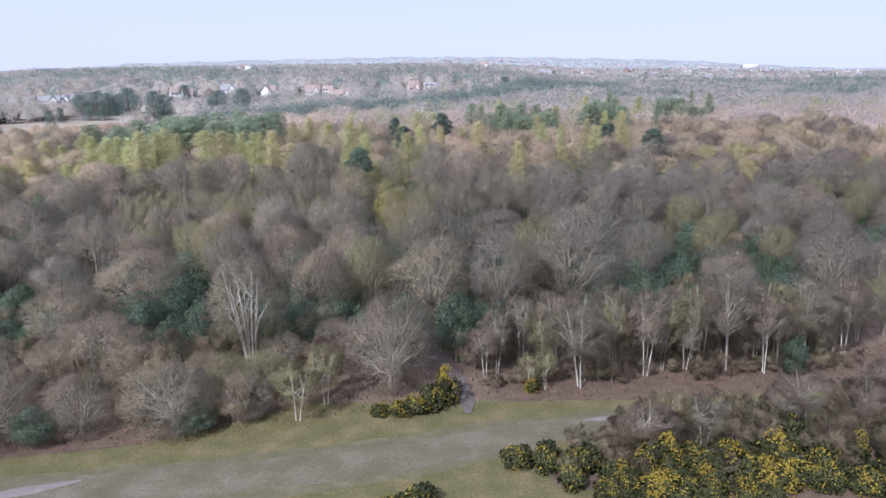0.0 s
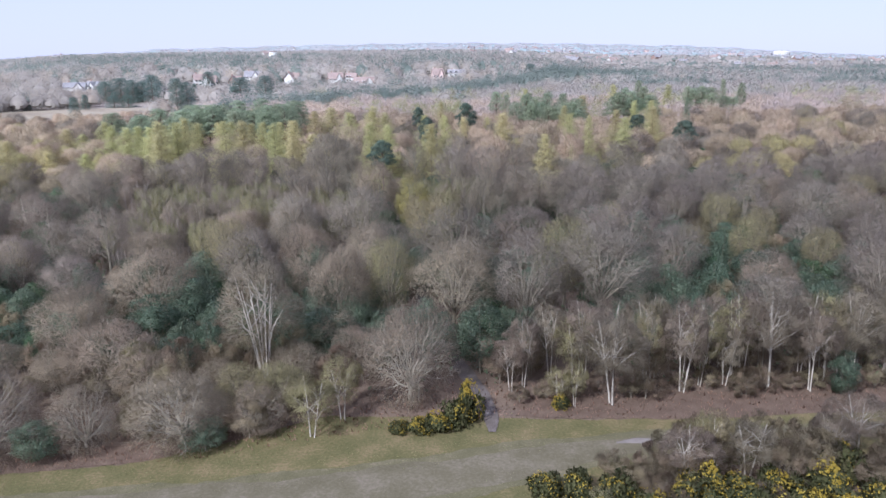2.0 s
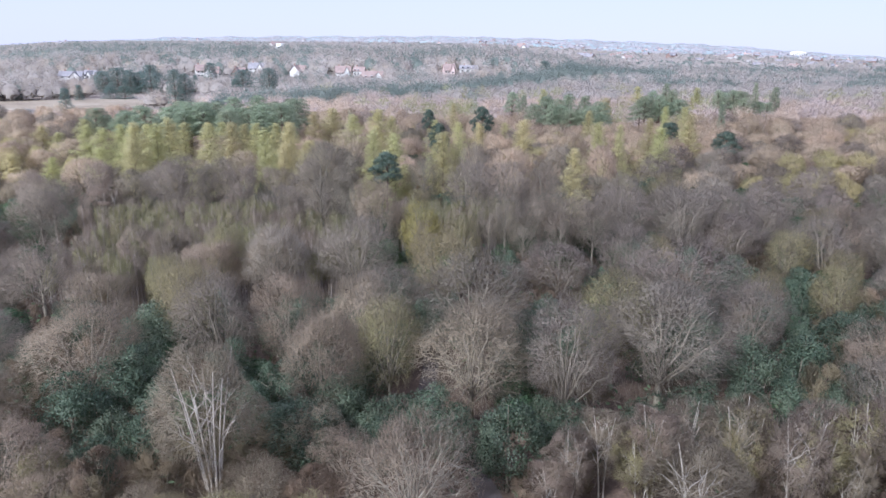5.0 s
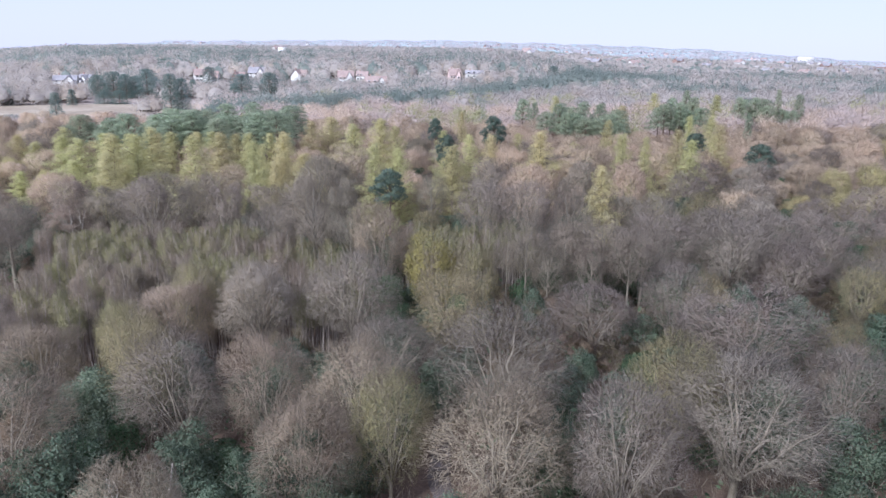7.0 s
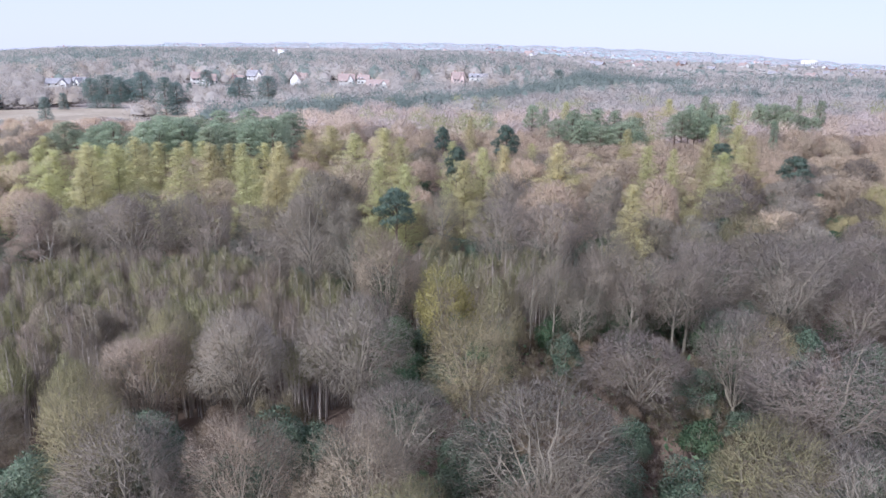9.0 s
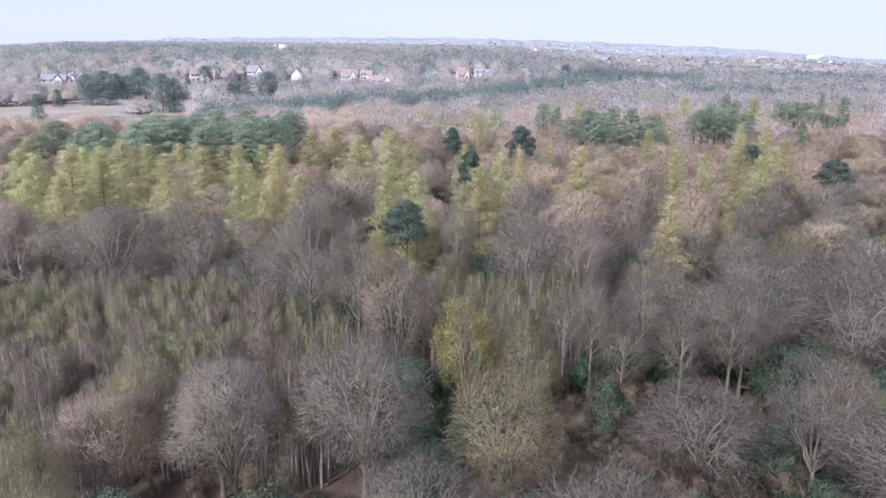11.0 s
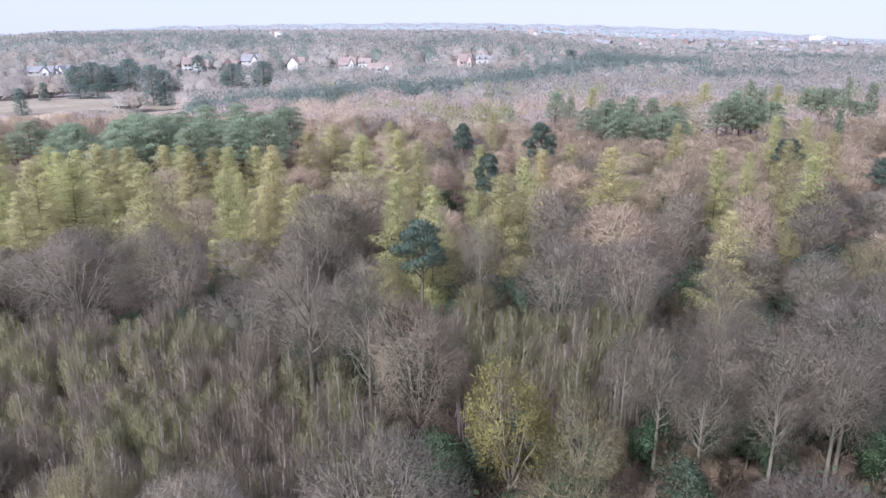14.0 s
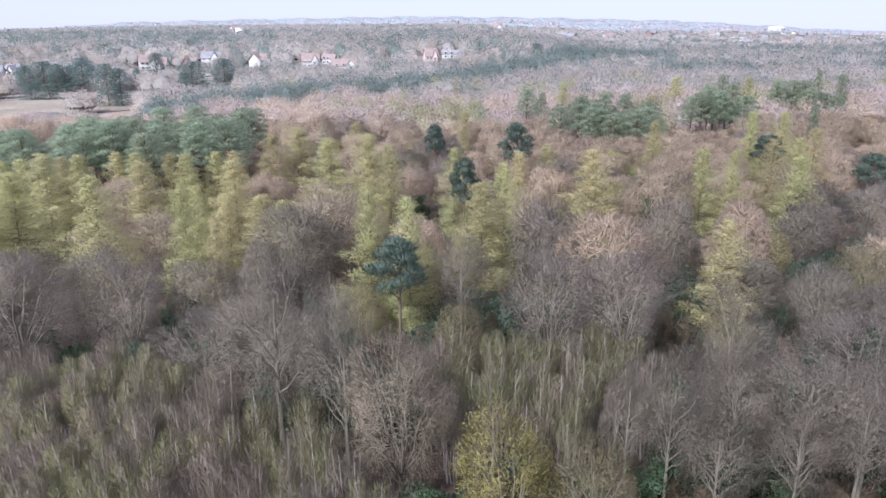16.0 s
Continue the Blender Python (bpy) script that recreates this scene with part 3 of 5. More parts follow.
def bare_kit(name, bark, twig, **kw):
    def make(rng, i):
        h, r = kw["h"], kw["r"]
        wood, tw = bare_tree(rng, **kw["tree"], h=h, r=r)
        for arr in wood.v:
            arr /= (r, r, h)
        v = tw[0] / (r, r, h)
        return tree_from(name, wood.mesh("trunk", M[bark]), solid("crown", v, tw[1], M[twig], normals=tw[2] * (r, r, h)), "x", "tree", "", "crown")
    return make


def oak_like(n1=13, n2=9, n3=4, twigs=10500, tl=1.0, tw=0.03, h=14.0, r=5.5, fork=0.24, low=0.2, trunk_r=0.34, **more):
    more = {"core": 1300, "cw": 0.008, **more}
    return dict(h=h, r=r, tree=dict(low=h * low, fork=h * fork, n1=n1, n2=n2, n3=n3, twigs=twigs, tl=tl, tw=tw, trunk_r=trunk_r, **more))


def pole_kit(twig, n, tl, tw, h=10.0, r=1.6, stems=5):
    """Upright young birches in a clump: bare lower stems, each with a narrow plume of rising twigs."""
    def make(rng, i):
        wood, P, D, N = Wood(), [], [], []
        for k in range(stems):
            az = k * 2 * np.pi / stems + rng.uniform(-0.5, 0.5)
            out = np.array([math.cos(az), math.sin(az), 0.0])
            tall = h * rng.uniform(0.8, 0.98)
            foot, top = out * rng.uniform(0.15, 0.6), out * rng.uniform(0.4, 1.1) + (0, 0, tall)
            line = bend(foot - (0, 0, 0.2), out * rng.uniform(0.2, 0.9) + rng.normal(0, 0.12, 3) + (0, 0, 0.5 * tall), top, 9)
            wood.tube(line, rng.uniform(0.085, 0.12), 0.014, 4)
            for j in range(9):                 # short steep side branches
                t = rng.uniform(0.48, 0.9)
                p = line[int(t * 8)]
                a2 = rng.uniform(0, 2 * np.pi)
                side = np.array([math.cos(a2), math.sin(a2), 0.0])
                wood.tube(bend(p, p + side * 0.3 + (0, 0, 0.3), p + side * 0.55 * (1.25 - t) * 1.6 + (0, 0, 1.1), 4), 0.022, 0.006, 3)
            m = n // stems
            t = rng.beta(1.7, 1.5, m) * 0.47 + 0.52
            base = np.stack([np.interp(t * 8, np.arange(9), line[:, c]) for c in range(3)], 1)
            a2 = rng.uniform(0, 2 * np.pi, m)
            side = np.column_stack([np.cos(a2), np.sin(a2), np.zeros(m)])
            wide = 0.78 * np.sin(np.clip((t - 0.47) / 0.56, 0.02, 1) * np.pi) ** 0.7 * rng.uniform(0.1, 1.0, m) ** 0.5
            P.append(base + side * wide[:, None])
            D.append(unit(side * 0.35 + rng.normal(0, 0.28, (m, 3)) + (0, 0, 1.0)))
            N.append(side * 0.55 + (0, 0, 0.75) + rng.normal(0, 0.15, (m, 3)))
        P, D = np.concatenate(P), np.concatenate(D)
        v, f = slivers(rng, P, D, tl * rng.uniform(0.6, 1.3, len(P)), tw * rng.uniform(0.7, 1.3, len(P)))
        nrm = np.repeat(unit(np.concatenate(N)), 3, 0)
        for arr in wood.v:
            arr /= (r, r, h)
        return tree_from("young_birch", wood.mesh("trunk", M["pole_bark"]), solid("crown", v / (r, r, h), facing(v, f, nrm), M[twig], normals=nrm * (r, r, h)), "x", "tree", "")
    return make


BIRCH = dict(rise=0.8, sides=5, limb_r=0.42)
kit("oak", bare_kit("oak", "oak_bark", "oak_twig", **oak_like()), 5, "spreading leafless oak with a rounded brown crown", "tree", "oaks in the wood")
kit("tan_oak", bare_kit("oak", "oak_bark", "tan_twig", **oak_like(twigs=11500, fork=0.22, low=0.16)), 4, "broad leafless oak with reddish-brown swelling buds", "tree", "oaks in the wood")
kit("round_oak", bare_kit("oak", "lichen_bark", "tan_twig", **oak_like(twigs=15000, fork=0.12, low=-0.08, n1=20, n2=9, h=10, r=6.2, trunk_r=0.36, core=500, shell=0.62, masses=60, up=0.15, full=0.42)), 2, "low rounded oak with branches sweeping to the grass", "tree", "oaks in the wood")
kit("grey_tree", bare_kit("leafless_tree", "grey_bark", "grey_twig", **oak_like(n1=15, n2=8, twigs=9000, fork=0.82, low=0.24, h=17, r=5.5, core=700, shell=0.4, rise=0.8, trunk_r=0.34)), 5, "tall leafless grey-brown broadleaf tree with upswept limbs", "tree", "bare trees in the wood")
kit("green_tree", bare_kit("budding_tree", "oak_bark", "green_twig", **oak_like(twigs=10500)), 3, "broadleaf tree hazed olive green with opening buds", "tree", "budding trees in the wood")
kit("yellow_tree", bare_kit("budding_tree", "oak_bark", "yellow_twig", **oak_like(n1=9, n2=6, n3=2, twigs=8000, tl=0.42, tw=0.08, h=13, r=4, low=0.18, masses=60)), 2, "broadleaf tree in bright yellow-green young leaf", "tree", "budding trees in the wood")
kit("birch", bare_kit("birch", "birch_bark", "birch_twig", **oak_like(n1=16, n2=4, n3=1, twigs=8000, tl=1.1, tw=0.034, h=12, r=3.2, fork=0.88, low=0.2, trunk_r=0.13, stems=2, spread=1.3, droop=0.2, core=150, shell=0.4, **BIRCH)), 4, "silver birch with white stems and purplish twigs", "tree", "birches at the wood edge")
kit("green_birch", bare_kit("birch", "birch_bark", "green_twig", **oak_like(n1=11, n2=4, n3=1, twigs=4400, tl=1.0, tw=0.04, h=10, r=2.8, fork=0.86, low=0.15, trunk_r=0.1, stems=2, spread=1.0, droop=0.2, core=150, shell=0.4, **BIRCH)), 2, "silver birch with white stems and green opening leaf", "tree", "birches at the wood edge")
kit("great_birch", bare_kit("birch", "birch_bark", "birch_twig", **oak_like(n1=14, n2=4, n3=2, twigs=10000, tl=1.3, tw=0.034, h=15, r=5, fork=0.84, low=0.25, trunk_r=0.17, stems=7, spread=2.2, droop=0.2, core=300, shell=0.5, **BIRCH)), 1, "large many-stemmed silver birch with bright white trunks", "tree", "birches at the wood edge")
kit("pole", pole_kit("pole_twig", 2600, 0.62, 0.02), 4, "clump of slender young birch poles with purplish-brown twigs", "tree", "young birch thicket")
kit("green_pole", pole_kit("pole_green", 2800, 0.46, 0.03), 4, "clump of slender young birch poles hazed with green leaf", "tree", "young birch thicket")
kit("scrub", bare_kit("scrub_tree", "grey_bark", "scrub_twig", **oak_like(n1=7, n2=4, n3=1, twigs=4200, tl=0.85, tw=0.026, h=5, r=2.2, fork=0.2, low=0.0, trunk_r=0.07, core=60, shell=0.15)), 3, "low leafless scrub tree with fine grey-brown twigs", "shrub", "scrub at the wood edge")
# mid_tan and mid_green take the twigs with haze in their colour.
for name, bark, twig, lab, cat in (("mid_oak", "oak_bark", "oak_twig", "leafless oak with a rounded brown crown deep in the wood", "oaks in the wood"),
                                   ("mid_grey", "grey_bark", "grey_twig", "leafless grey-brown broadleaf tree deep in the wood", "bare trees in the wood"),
                                   ("mid_tan", "oak_bark", "haze_tan_twig", "leafless broadleaf tree deep in the wood, twigs paled pinkish-tan for haze", "bare trees in the wood"),
                                   ("mid_green", "oak_bark", "haze_green_twig", "broadleaf tree in bud deep in the wood, olive green paled for haze", "budding trees in the wood")):
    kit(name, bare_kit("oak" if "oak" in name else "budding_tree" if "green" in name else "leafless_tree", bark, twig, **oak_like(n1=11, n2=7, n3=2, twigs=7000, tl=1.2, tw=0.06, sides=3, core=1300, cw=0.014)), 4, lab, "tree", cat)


def evergreen_kit(name, leaf, h, r, n, size, low=0.04, lumps=16):
    def make(rng, i):
        w = stem_mesh(rng, h * 0.8, 0.14, None)
        for arr in w.v:
            arr /= (r, r, h)
        v, f, nrm = leafy(rng, h, r, h * low, n, size, lumps)
        return tree_from(name, w.mesh("trunk", M["oak_bark"]), solid("crown", v / (r, r, h), f, M[leaf], normals=nrm * (r, r, h)), "x", "tree", "")
    return make


kit("holly", evergreen_kit("holly", "holly", 9, 3.2, 9000, 0.13, 0.02, 40), 4, "dense dark glossy green holly tree", "tree", "hollies in the wood")
kit("ivy_tree", evergreen_kit("ivy_clad_tree", "ivy", 9, 3.0, 7000, 0.13, 0.05, 30), 3, "stem thickly clad in mid-green ivy", "tree", "hollies in the wood")


def conifer_kit(name, kind, leaf, h, r, n, size, **more):
    def make(rng, i):
        w, tw = conifer(rng, kind, h, r, n, size, **more)
        for arr in w.v:
            arr /= (r, r, h)
        return tree_from(name, w.mesh("trunk", M["pine_bark"]), solid("crown", tw[0] / (r, r, h), tw[1], M[leaf], normals=tw[2] * (r, r, h)), "x", "tree", "")
    return make


kit("pine", conifer_kit("scots_pine", "pine", "pine", 18, 4.5, 9000, 0.42, pads=26, bare=0.5), 4, "tall scots pine with blue-green needle pads paled for haze", "tree", "pines beyond the larches")
kit("dark_pine", conifer_kit("scots_pine", "pine", "pine_clear", 16, 4, 6500, 0.5, pads=18, bare=0.66), 2, "dark scots pine standing among bare trees, needles without haze paling", "tree", "pines in the wood")
kit("cedar", conifer_kit("cedar", "pine", "cedar", 21, 8, 9000, 0.75, pads=56, bare=0.05), 2, "broad dark evergreen cedar with level tiers of foliage", "tree", "evergreens by the clearing")
kit("larch", conifer_kit("larch", "larch", "larch", 18, 4.6, 15000, 0.4, pads=52), 4, "tall larch flushed with fresh yellow-green needles", "tree", "larches in a belt")
kit("spruce", conifer_kit("spruce", "spruce", "pine", 16, 2.6, 1700, 0.6), 2, "dark pointed spruce standing above bare trees", "tree", "pines beyond the larches")


def gorse_kit(rng, i):
    ob = tagged(new("gorse_bush"), "x", "shrub", "")
    v, f, nrm = leafy(rng, 1, 1, 0.0, 1600, 0.1, 16, 0.3)
    part("foliage", solid("foliage", v, f, M["gorse"], normals=nrm), ob)
    dome = Dome(rng, 1.02, 1.02, 0.0, 0.3)
    spots = unit(rng.normal(size=(30, 3)) + (0, 0, 0.9))
    n = (560, 330, 150)[i % 3]
    k = rng.integers(0, 30, n)
    d = unit(spots[k] + rng.normal(0, 0.16, (n, 3)))
    p = np.array([0, 0, dome.mid]) + d * (dome.reach(d) * rng.uniform(0.9, 1.06, n))[:, None]
    v, f = leaves(rng, np.maximum(p, (-9, -9, 0.1)), d, 0.055 * rng.uniform(0.6, 1.3, n))
    part("blossom", solid("blossom", v, f, M["gorse_flower"]), ob, "bright yellow gorse flowers")["kind"] = "stuff"
    return ob


kit("gorse", gorse_kit, 6, "dense spiny dark green gorse bush with yellow flowers", "shrub", "gorse by the track")

# ---- trees with a place of their own: x, y, height, radius ----
rng = np.random.default_rng(5)
TAKEN = []


def row_of(kind, rows):
    for x, y, h, r in rows:
        k = 1.08 if kind == "cedar" else 1.0      # sparse tops
        plant(kind, x, y, h * k, r * (1.5 if kind == "larch" else 1.2 if kind == "cedar" else 1.0), rng)
        TAKEN.append((x, y, r))


row_of("round_oak", [(-0.3, 77.8, 12.8, 5.7), (-22.8, 70, 8, 6.2), (-40.5, 68, 9, 6.4), (-32, 69.5, 6.8, 3.8), (-48, 72, 8.6, 5), (-15.8, 72, 5.2, 3.2)])
row_of("tan_oak", [(-9.6, 95.6, 14.2, 4.7), (-14.5, 106.3, 14.6, 4.2), (-6.3, 104.6, 14.8, 4.7), (5.6, 96.6, 14, 6.6), (-39.1, 115, 11.8, 4.7), (-28.7, 126.2, 12.6, 4.8), (-21.1, 129, 13.6, 4.9), (-6.7, 149.1, 17.2, 5.8), (-39.6, 86.8, 11.4, 5.0), (-33.3, 80.6, 9.2, 5.5), (-34.1, 98.3, 13.2, 6.7)])
row_of("oak", [(-22.4, 106.7, 13.4, 6.0), (14.8, 94, 15.4, 5.0), (25.8, 99, 15.2, 7.8), (7.5, 108, 15.4, 7.2), (34, 119.5, 14, 8.9), (20.7, 130, 10.8, 7.0), (-8.7, 128.9, 14.6, 6.0), (-19.2, 126.2, 14.8, 5.4), (29.9, 128.3, 14.6, 4.6), (38.7, 106.5, 13.2, 4.6)])
row_of("oak", [(45.4, 149.5, 16, 8.2), (71.8, 171, 11.2, 9.6), (52.5, 145.6, 11.9, 6.7), (36.9, 156, 13.8, 6.8), (-48, 174.2, 16.2, 7.4), (-36.7, 177.2, 15, 5.9), (9.8, 170.4, 17.2, 5.6), (17.9, 169.4, 17, 6.2), (40.1, 170.4, 14.6, 4.8)])
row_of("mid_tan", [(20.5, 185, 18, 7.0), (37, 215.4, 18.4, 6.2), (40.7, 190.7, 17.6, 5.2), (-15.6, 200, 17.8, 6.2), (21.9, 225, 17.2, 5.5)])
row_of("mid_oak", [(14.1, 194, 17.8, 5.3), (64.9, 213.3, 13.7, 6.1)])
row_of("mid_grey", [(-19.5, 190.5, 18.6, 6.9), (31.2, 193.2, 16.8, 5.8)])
row_of("grey_tree", [(-17.2, 156, 21, 6.0), (-11.2, 152, 19, 3.9), (14.3, 146.6, 15, 3.7), (20.1, 148, 15, 4.0), (25.4, 146.4, 16.2, 5.5), (21.1, 152, 18.4, 4.3), (0.9, 179.4, 16.6, 4.1)])
row_of("grey_tree", [(17, 143.6, 12.5, 3.4), (23, 143.2, 13.5, 3.5), (28.6, 144, 14.5, 4), (31.5, 147.6, 15, 4.2), (12, 149.5, 13, 3)])
row_of("ivy_tree", [(18.6, 147, 8, 2.5), (22.2, 149, 9.5, 2.7), (27.2, 149.4, 9.5, 2.8), (16.2, 150, 8, 2.5), (24.6, 145.4, 7, 2.2), (23.5, 148.2, 10, 3), (29.5, 151.5, 10, 3.2), (19.5, 150.5, 9, 2.8), (33, 155, 10, 3.4), (26.5, 153.5, 10, 3.2), (15, 147.6, 7, 2.6)])
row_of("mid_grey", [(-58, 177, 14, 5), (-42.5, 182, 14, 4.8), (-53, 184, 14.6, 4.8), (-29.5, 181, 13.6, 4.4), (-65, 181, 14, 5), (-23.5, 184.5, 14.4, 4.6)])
row_of("scrub", [(8 + (i * 29 % 23), 111 + (i * 41 % 31), 3 + (i * 7 % 5) * 0.6, 2.2 + (i * 5 % 3) * 0.4) for i in range(26)])
row_of("holly", [(-26, 119.5, 8.4, 3.2), (-14.8, 119, 8.6, 3), (-10.5, 117.5, 7.4, 2.6), (-33, 108.5, 8, 3), (14.5, 139, 8, 2.6), (44, 141, 8, 3), (55, 127, 9, 3.6), (-48, 139, 7, 3), (49, 134, 8, 3), (1.5, 115, 8, 2.8)])
row_of("yellow_tree", [(0.9, 142, 14.2, 4.2)])
row_of("green_tree", [(-3, 99, 13.4, 3.9), (-26.9, 109.8, 14, 4.6), (21.9, 104, 14.6, 5.4), (2.9, 126.6, 13.4, 5.9), (7, 141.2, 11.4, 4.6), (-27.4, 129.6, 13.4, 3.3), (-14, 75.5, 5.8, 3.4), (-17.8, 75, 6, 3.2)])
row_of("tan_oak", [(-12.5, 79.5, 6.6, 3.4), (-6, 83.5, 7, 3.4), (-38, 78.5, 7.6, 4), (-28.5, 77.5, 7, 3.8), (-46, 80.5, 8, 4), (-20.5, 77, 6, 3.2), (-9.5, 88, 7.5, 3.4)])
row_of("great_birch", [(-16.6, 81.5, 16, 5.2)])
row_of("birch", [(11, 79.5, 7.4, 2.2), (21.6, 75.6, 10.8, 3.8), (30, 78, 11.6, 3), (40.6, 79, 11.8, 3.8), (44.5, 77.5, 11.4, 2.9), (51, 80, 11.4, 3.5), (56, 82, 11.6, 3.5), (35.5, 79.5, 7.4, 2.2), (24.3, 60.5, 5.4, 2.6), (30, 61, 5.6, 2.6), (42, 64, 6.6, 3), (-37.9, 136.3, 12.9, 2.8), (-43, 137.5, 12, 3.2), (-62.3, 172.8, 11.4, 5), (-73.5, 145.5, 12, 4.4), (-69.3, 141.9, 10.9, 3.4)])
row_of("birch", [(12.5 + 3.7 * i, 80.5 + (i * 23 % 5), 9 + (i * 17 % 5) * 0.6, 2.5 + (i * 7 % 3) * 0.3) for i in range(14)])
row_of("green_birch", [(18.5, 80.5, 9, 2.6), (28, 82, 10, 2.6), (37.5, 82, 10.6, 2.8), (49, 83.5, 10.6, 2.8), (58.5, 84, 10.4, 2.8)])
row_of("green_birch", [(-10.2, 70.2, 7, 2.8), (-7.4, 74, 7.2, 2.4), (32.5, 79.5, 10, 2.6), (47.5, 80, 10.2, 2.4), (15.6, 75.5, 5, 1.6), (17.4, 75.2, 5.4, 1.5), (27, 64, 5.4, 1.2), (-30, 80, 7.5, 2.6)])
row_of("scrub", [(-16.5, 70.5, 4.6, 2.6), (-27, 71, 4.5, 2.6), (25.5, 76.5, 6, 2.3), (36.8, 76.8, 3.6, 1.8), (33, 60, 4.6, 3), (21, 60.5, 3.4, 2.2), (36, 62, 4.4, 2.6), (45.5, 61, 7, 4), (40, 57, 4.6, 3), (47, 56, 5, 3.4), (29, 56, 2.6, 2), (18, 61.5, 2.8, 1.8), (22, 56, 2.4, 1.6)])
row_of("holly", [(8, 84.5, 10.6, 3.3), (-32, 90, 9.8, 3.6), (-29.5, 96.5, 10, 3.6), (-25, 93, 8.4, 3), (-12.4, 96, 8.6, 3.2), (-7.5, 94, 8, 3), (-2, 90.5, 7.6, 3), (-48.5, 89, 6.6, 4), (-35.6, 67.4, 4.6, 2.4), (-20.2, 68.4, 3.4, 2.2), (47.3, 76.3, 6, 1.8), (-40, 112, 9, 3.4), (17, 105, 8, 3), (-14, 110, 8.5, 3.2)])
row_of("holly", [(37, 89.5, 7, 2.6), (56, 96, 8, 3), (30, 87, 6.5, 2.3), (23, 88.5, 6, 2.1)])
row_of("holly", [(24, 152, 9, 3.4), (18, 184, 7.5, 3.6), (10, 185, 7.5, 3.2), (4, 187, 7, 3), (26, 184, 8, 3), (36, 113, 8, 3), (39, 122, 8.5, 3.4), (45, 117, 8.5, 3.5), (52, 109, 9, 3.8), (-18, 113, 8, 2.8), (14, 114, 8, 3), (43, 172, 8, 3.6), (-3, 108, 8, 3), (27, 130, 8, 2.8)])
row_of("holly", [(-16, 93, 7.5, 2.8), (-19.5, 97.5, 8, 3), (-5.5, 100, 7.5, 2.8), (1, 91.5, 7.5, 2.8), (-20.5, 101, 8, 2.8), (12.5, 92, 6.5, 2.2), (28.5, 90, 6.5, 2.2), (10, 101, 7.5, 2.8), (-14, 117, 8, 3), (-24, 115, 8, 3), (3, 118, 7.5, 2.8), (20, 112, 8, 3), (-33, 112, 8, 3), (37, 101, 8.5, 3.2)])
row_of("holly", [(-29.1, 108, 10, 3.4), (-28.5, 98.8, 9.6, 3.2), (-10.4, 88.5, 8, 4), (42.7, 102, 9.6, 3.4), (10.9, 99.1, 11, 2.2), (33.9, 126.2, 11, 2.4), (-31.9, 181.3, 9.6, 2.6), (5.9, 177.8, 9.6, 3.2), (15.3, 174.2, 9.2, 3), (50.4, 187.6, 11.5, 4.2)])
row_of("holly", [(27, 150.5, 8, 3), (31.5, 154, 8, 3), (21, 150, 7, 2.6), (36, 147, 8, 3), (-10, 165, 7, 2.8), (-28, 181, 8, 3), (-38, 180, 8, 3), (40, 150, 8.5, 3.2)])
row_of("scrub", [(11 + (i * 37 % 23), 134 + (i * 53 % 19), 3.2 + (i * 7 % 5) * 0.5, 2.2 + (i * 5 % 3) * 0.3) for i in range(18)])
row_of("scrub", [(11.5 + 3.1 * i, 76.6 + (i * 17 % 4) * 0.7, 2.0 + (i * 11 % 5) * 0.35, 1.4 + (i * 7 % 3) * 0.25) for i in range(15)])
row_of("scrub", [(10 + 3.4 * i, 81.5 + (i * 37 % 5), 4.6 + (i * 13 % 4) * 0.5, 2.4) for i in range(14)] + [(-46 + 4.2 * i, 77 + (i * 29 % 5), 5 + (i * 7 % 4) * 0.5, 2.8) for i in range(10)])
row_of("scrub", [(20 + 3.1 * i, 59 + (i * 31 % 7), 3.4 + (i * 11 % 5) * 0.4, 2.2) for i in range(10)])
row_of("gorse", [(5.6, 72.8, 4, 1.7), (4.5, 71.2, 2.8, 1.8), (2.5, 70.7, 1.9, 1.8), (0.4, 70.6, 1.4, 1.6), (-1.5, 71, 1, 1.3), (1.6, 53.4, 1.7, 2.2), (-0.4, 53, 1.4, 1.6), (15.9, 75, 1.6, 1.2), (11.5, 59.3, 2, 1.8), (14, 58.6, 2.2, 1.9), (17, 58, 2.4, 2), (19.5, 56.2, 2, 1.8), (15.6, 55.6, 2, 1.8), (25, 56.5, 2.2, 2), (28, 57.6, 2.2, 2), (31.5, 56, 2.6, 2.2), (35.5, 58, 3, 2.4), (38.5, 61, 3.2, 2.4), (36, 54.5, 2.4, 2), (22, 53.4, 1.8, 1.8), (27, 53, 2, 2), (32, 52.6, 2.2, 2), (18.6, 53.6, 1.6, 1.6), (41, 53, 2.2, 2.2), (24, 58.5, 2, 1.6)])
row_of("gorse", [(17.5 + 2.3 * i + (i * 7 % 3) * 0.4, 51.4 + (i * 29 % 6) * 0.5, 1.6 + (i * 11 % 5) * 0.22, 1.5 + (i * 13 % 4) * 0.22) for i in range(18)])
row_of("gorse", [(20 + 2.6 * i, 54.6 + (i * 17 % 7) * 0.6, 2.0 + (i * 7 % 5) * 0.25, 1.4 + (i * 5 % 4) * 0.25) for i in range(11)])
row_of("scrub", [(20.5 + 2.9 * i, 57.5 + (i * 23 % 7) * 0.9, 3.0 + (i * 13 % 6) * 0.5, 1.8 + (i * 7 % 4) * 0.3) for i in range(11)])
row_of("birch", [(46, 60, 8, 2.6), (49, 63, 7.5, 2.4), (38, 62.5, 6, 2.2)])
row_of("green_birch", [(15.4, 56, 2.8, 1.1), (27.5, 62, 6.4, 1.4)])
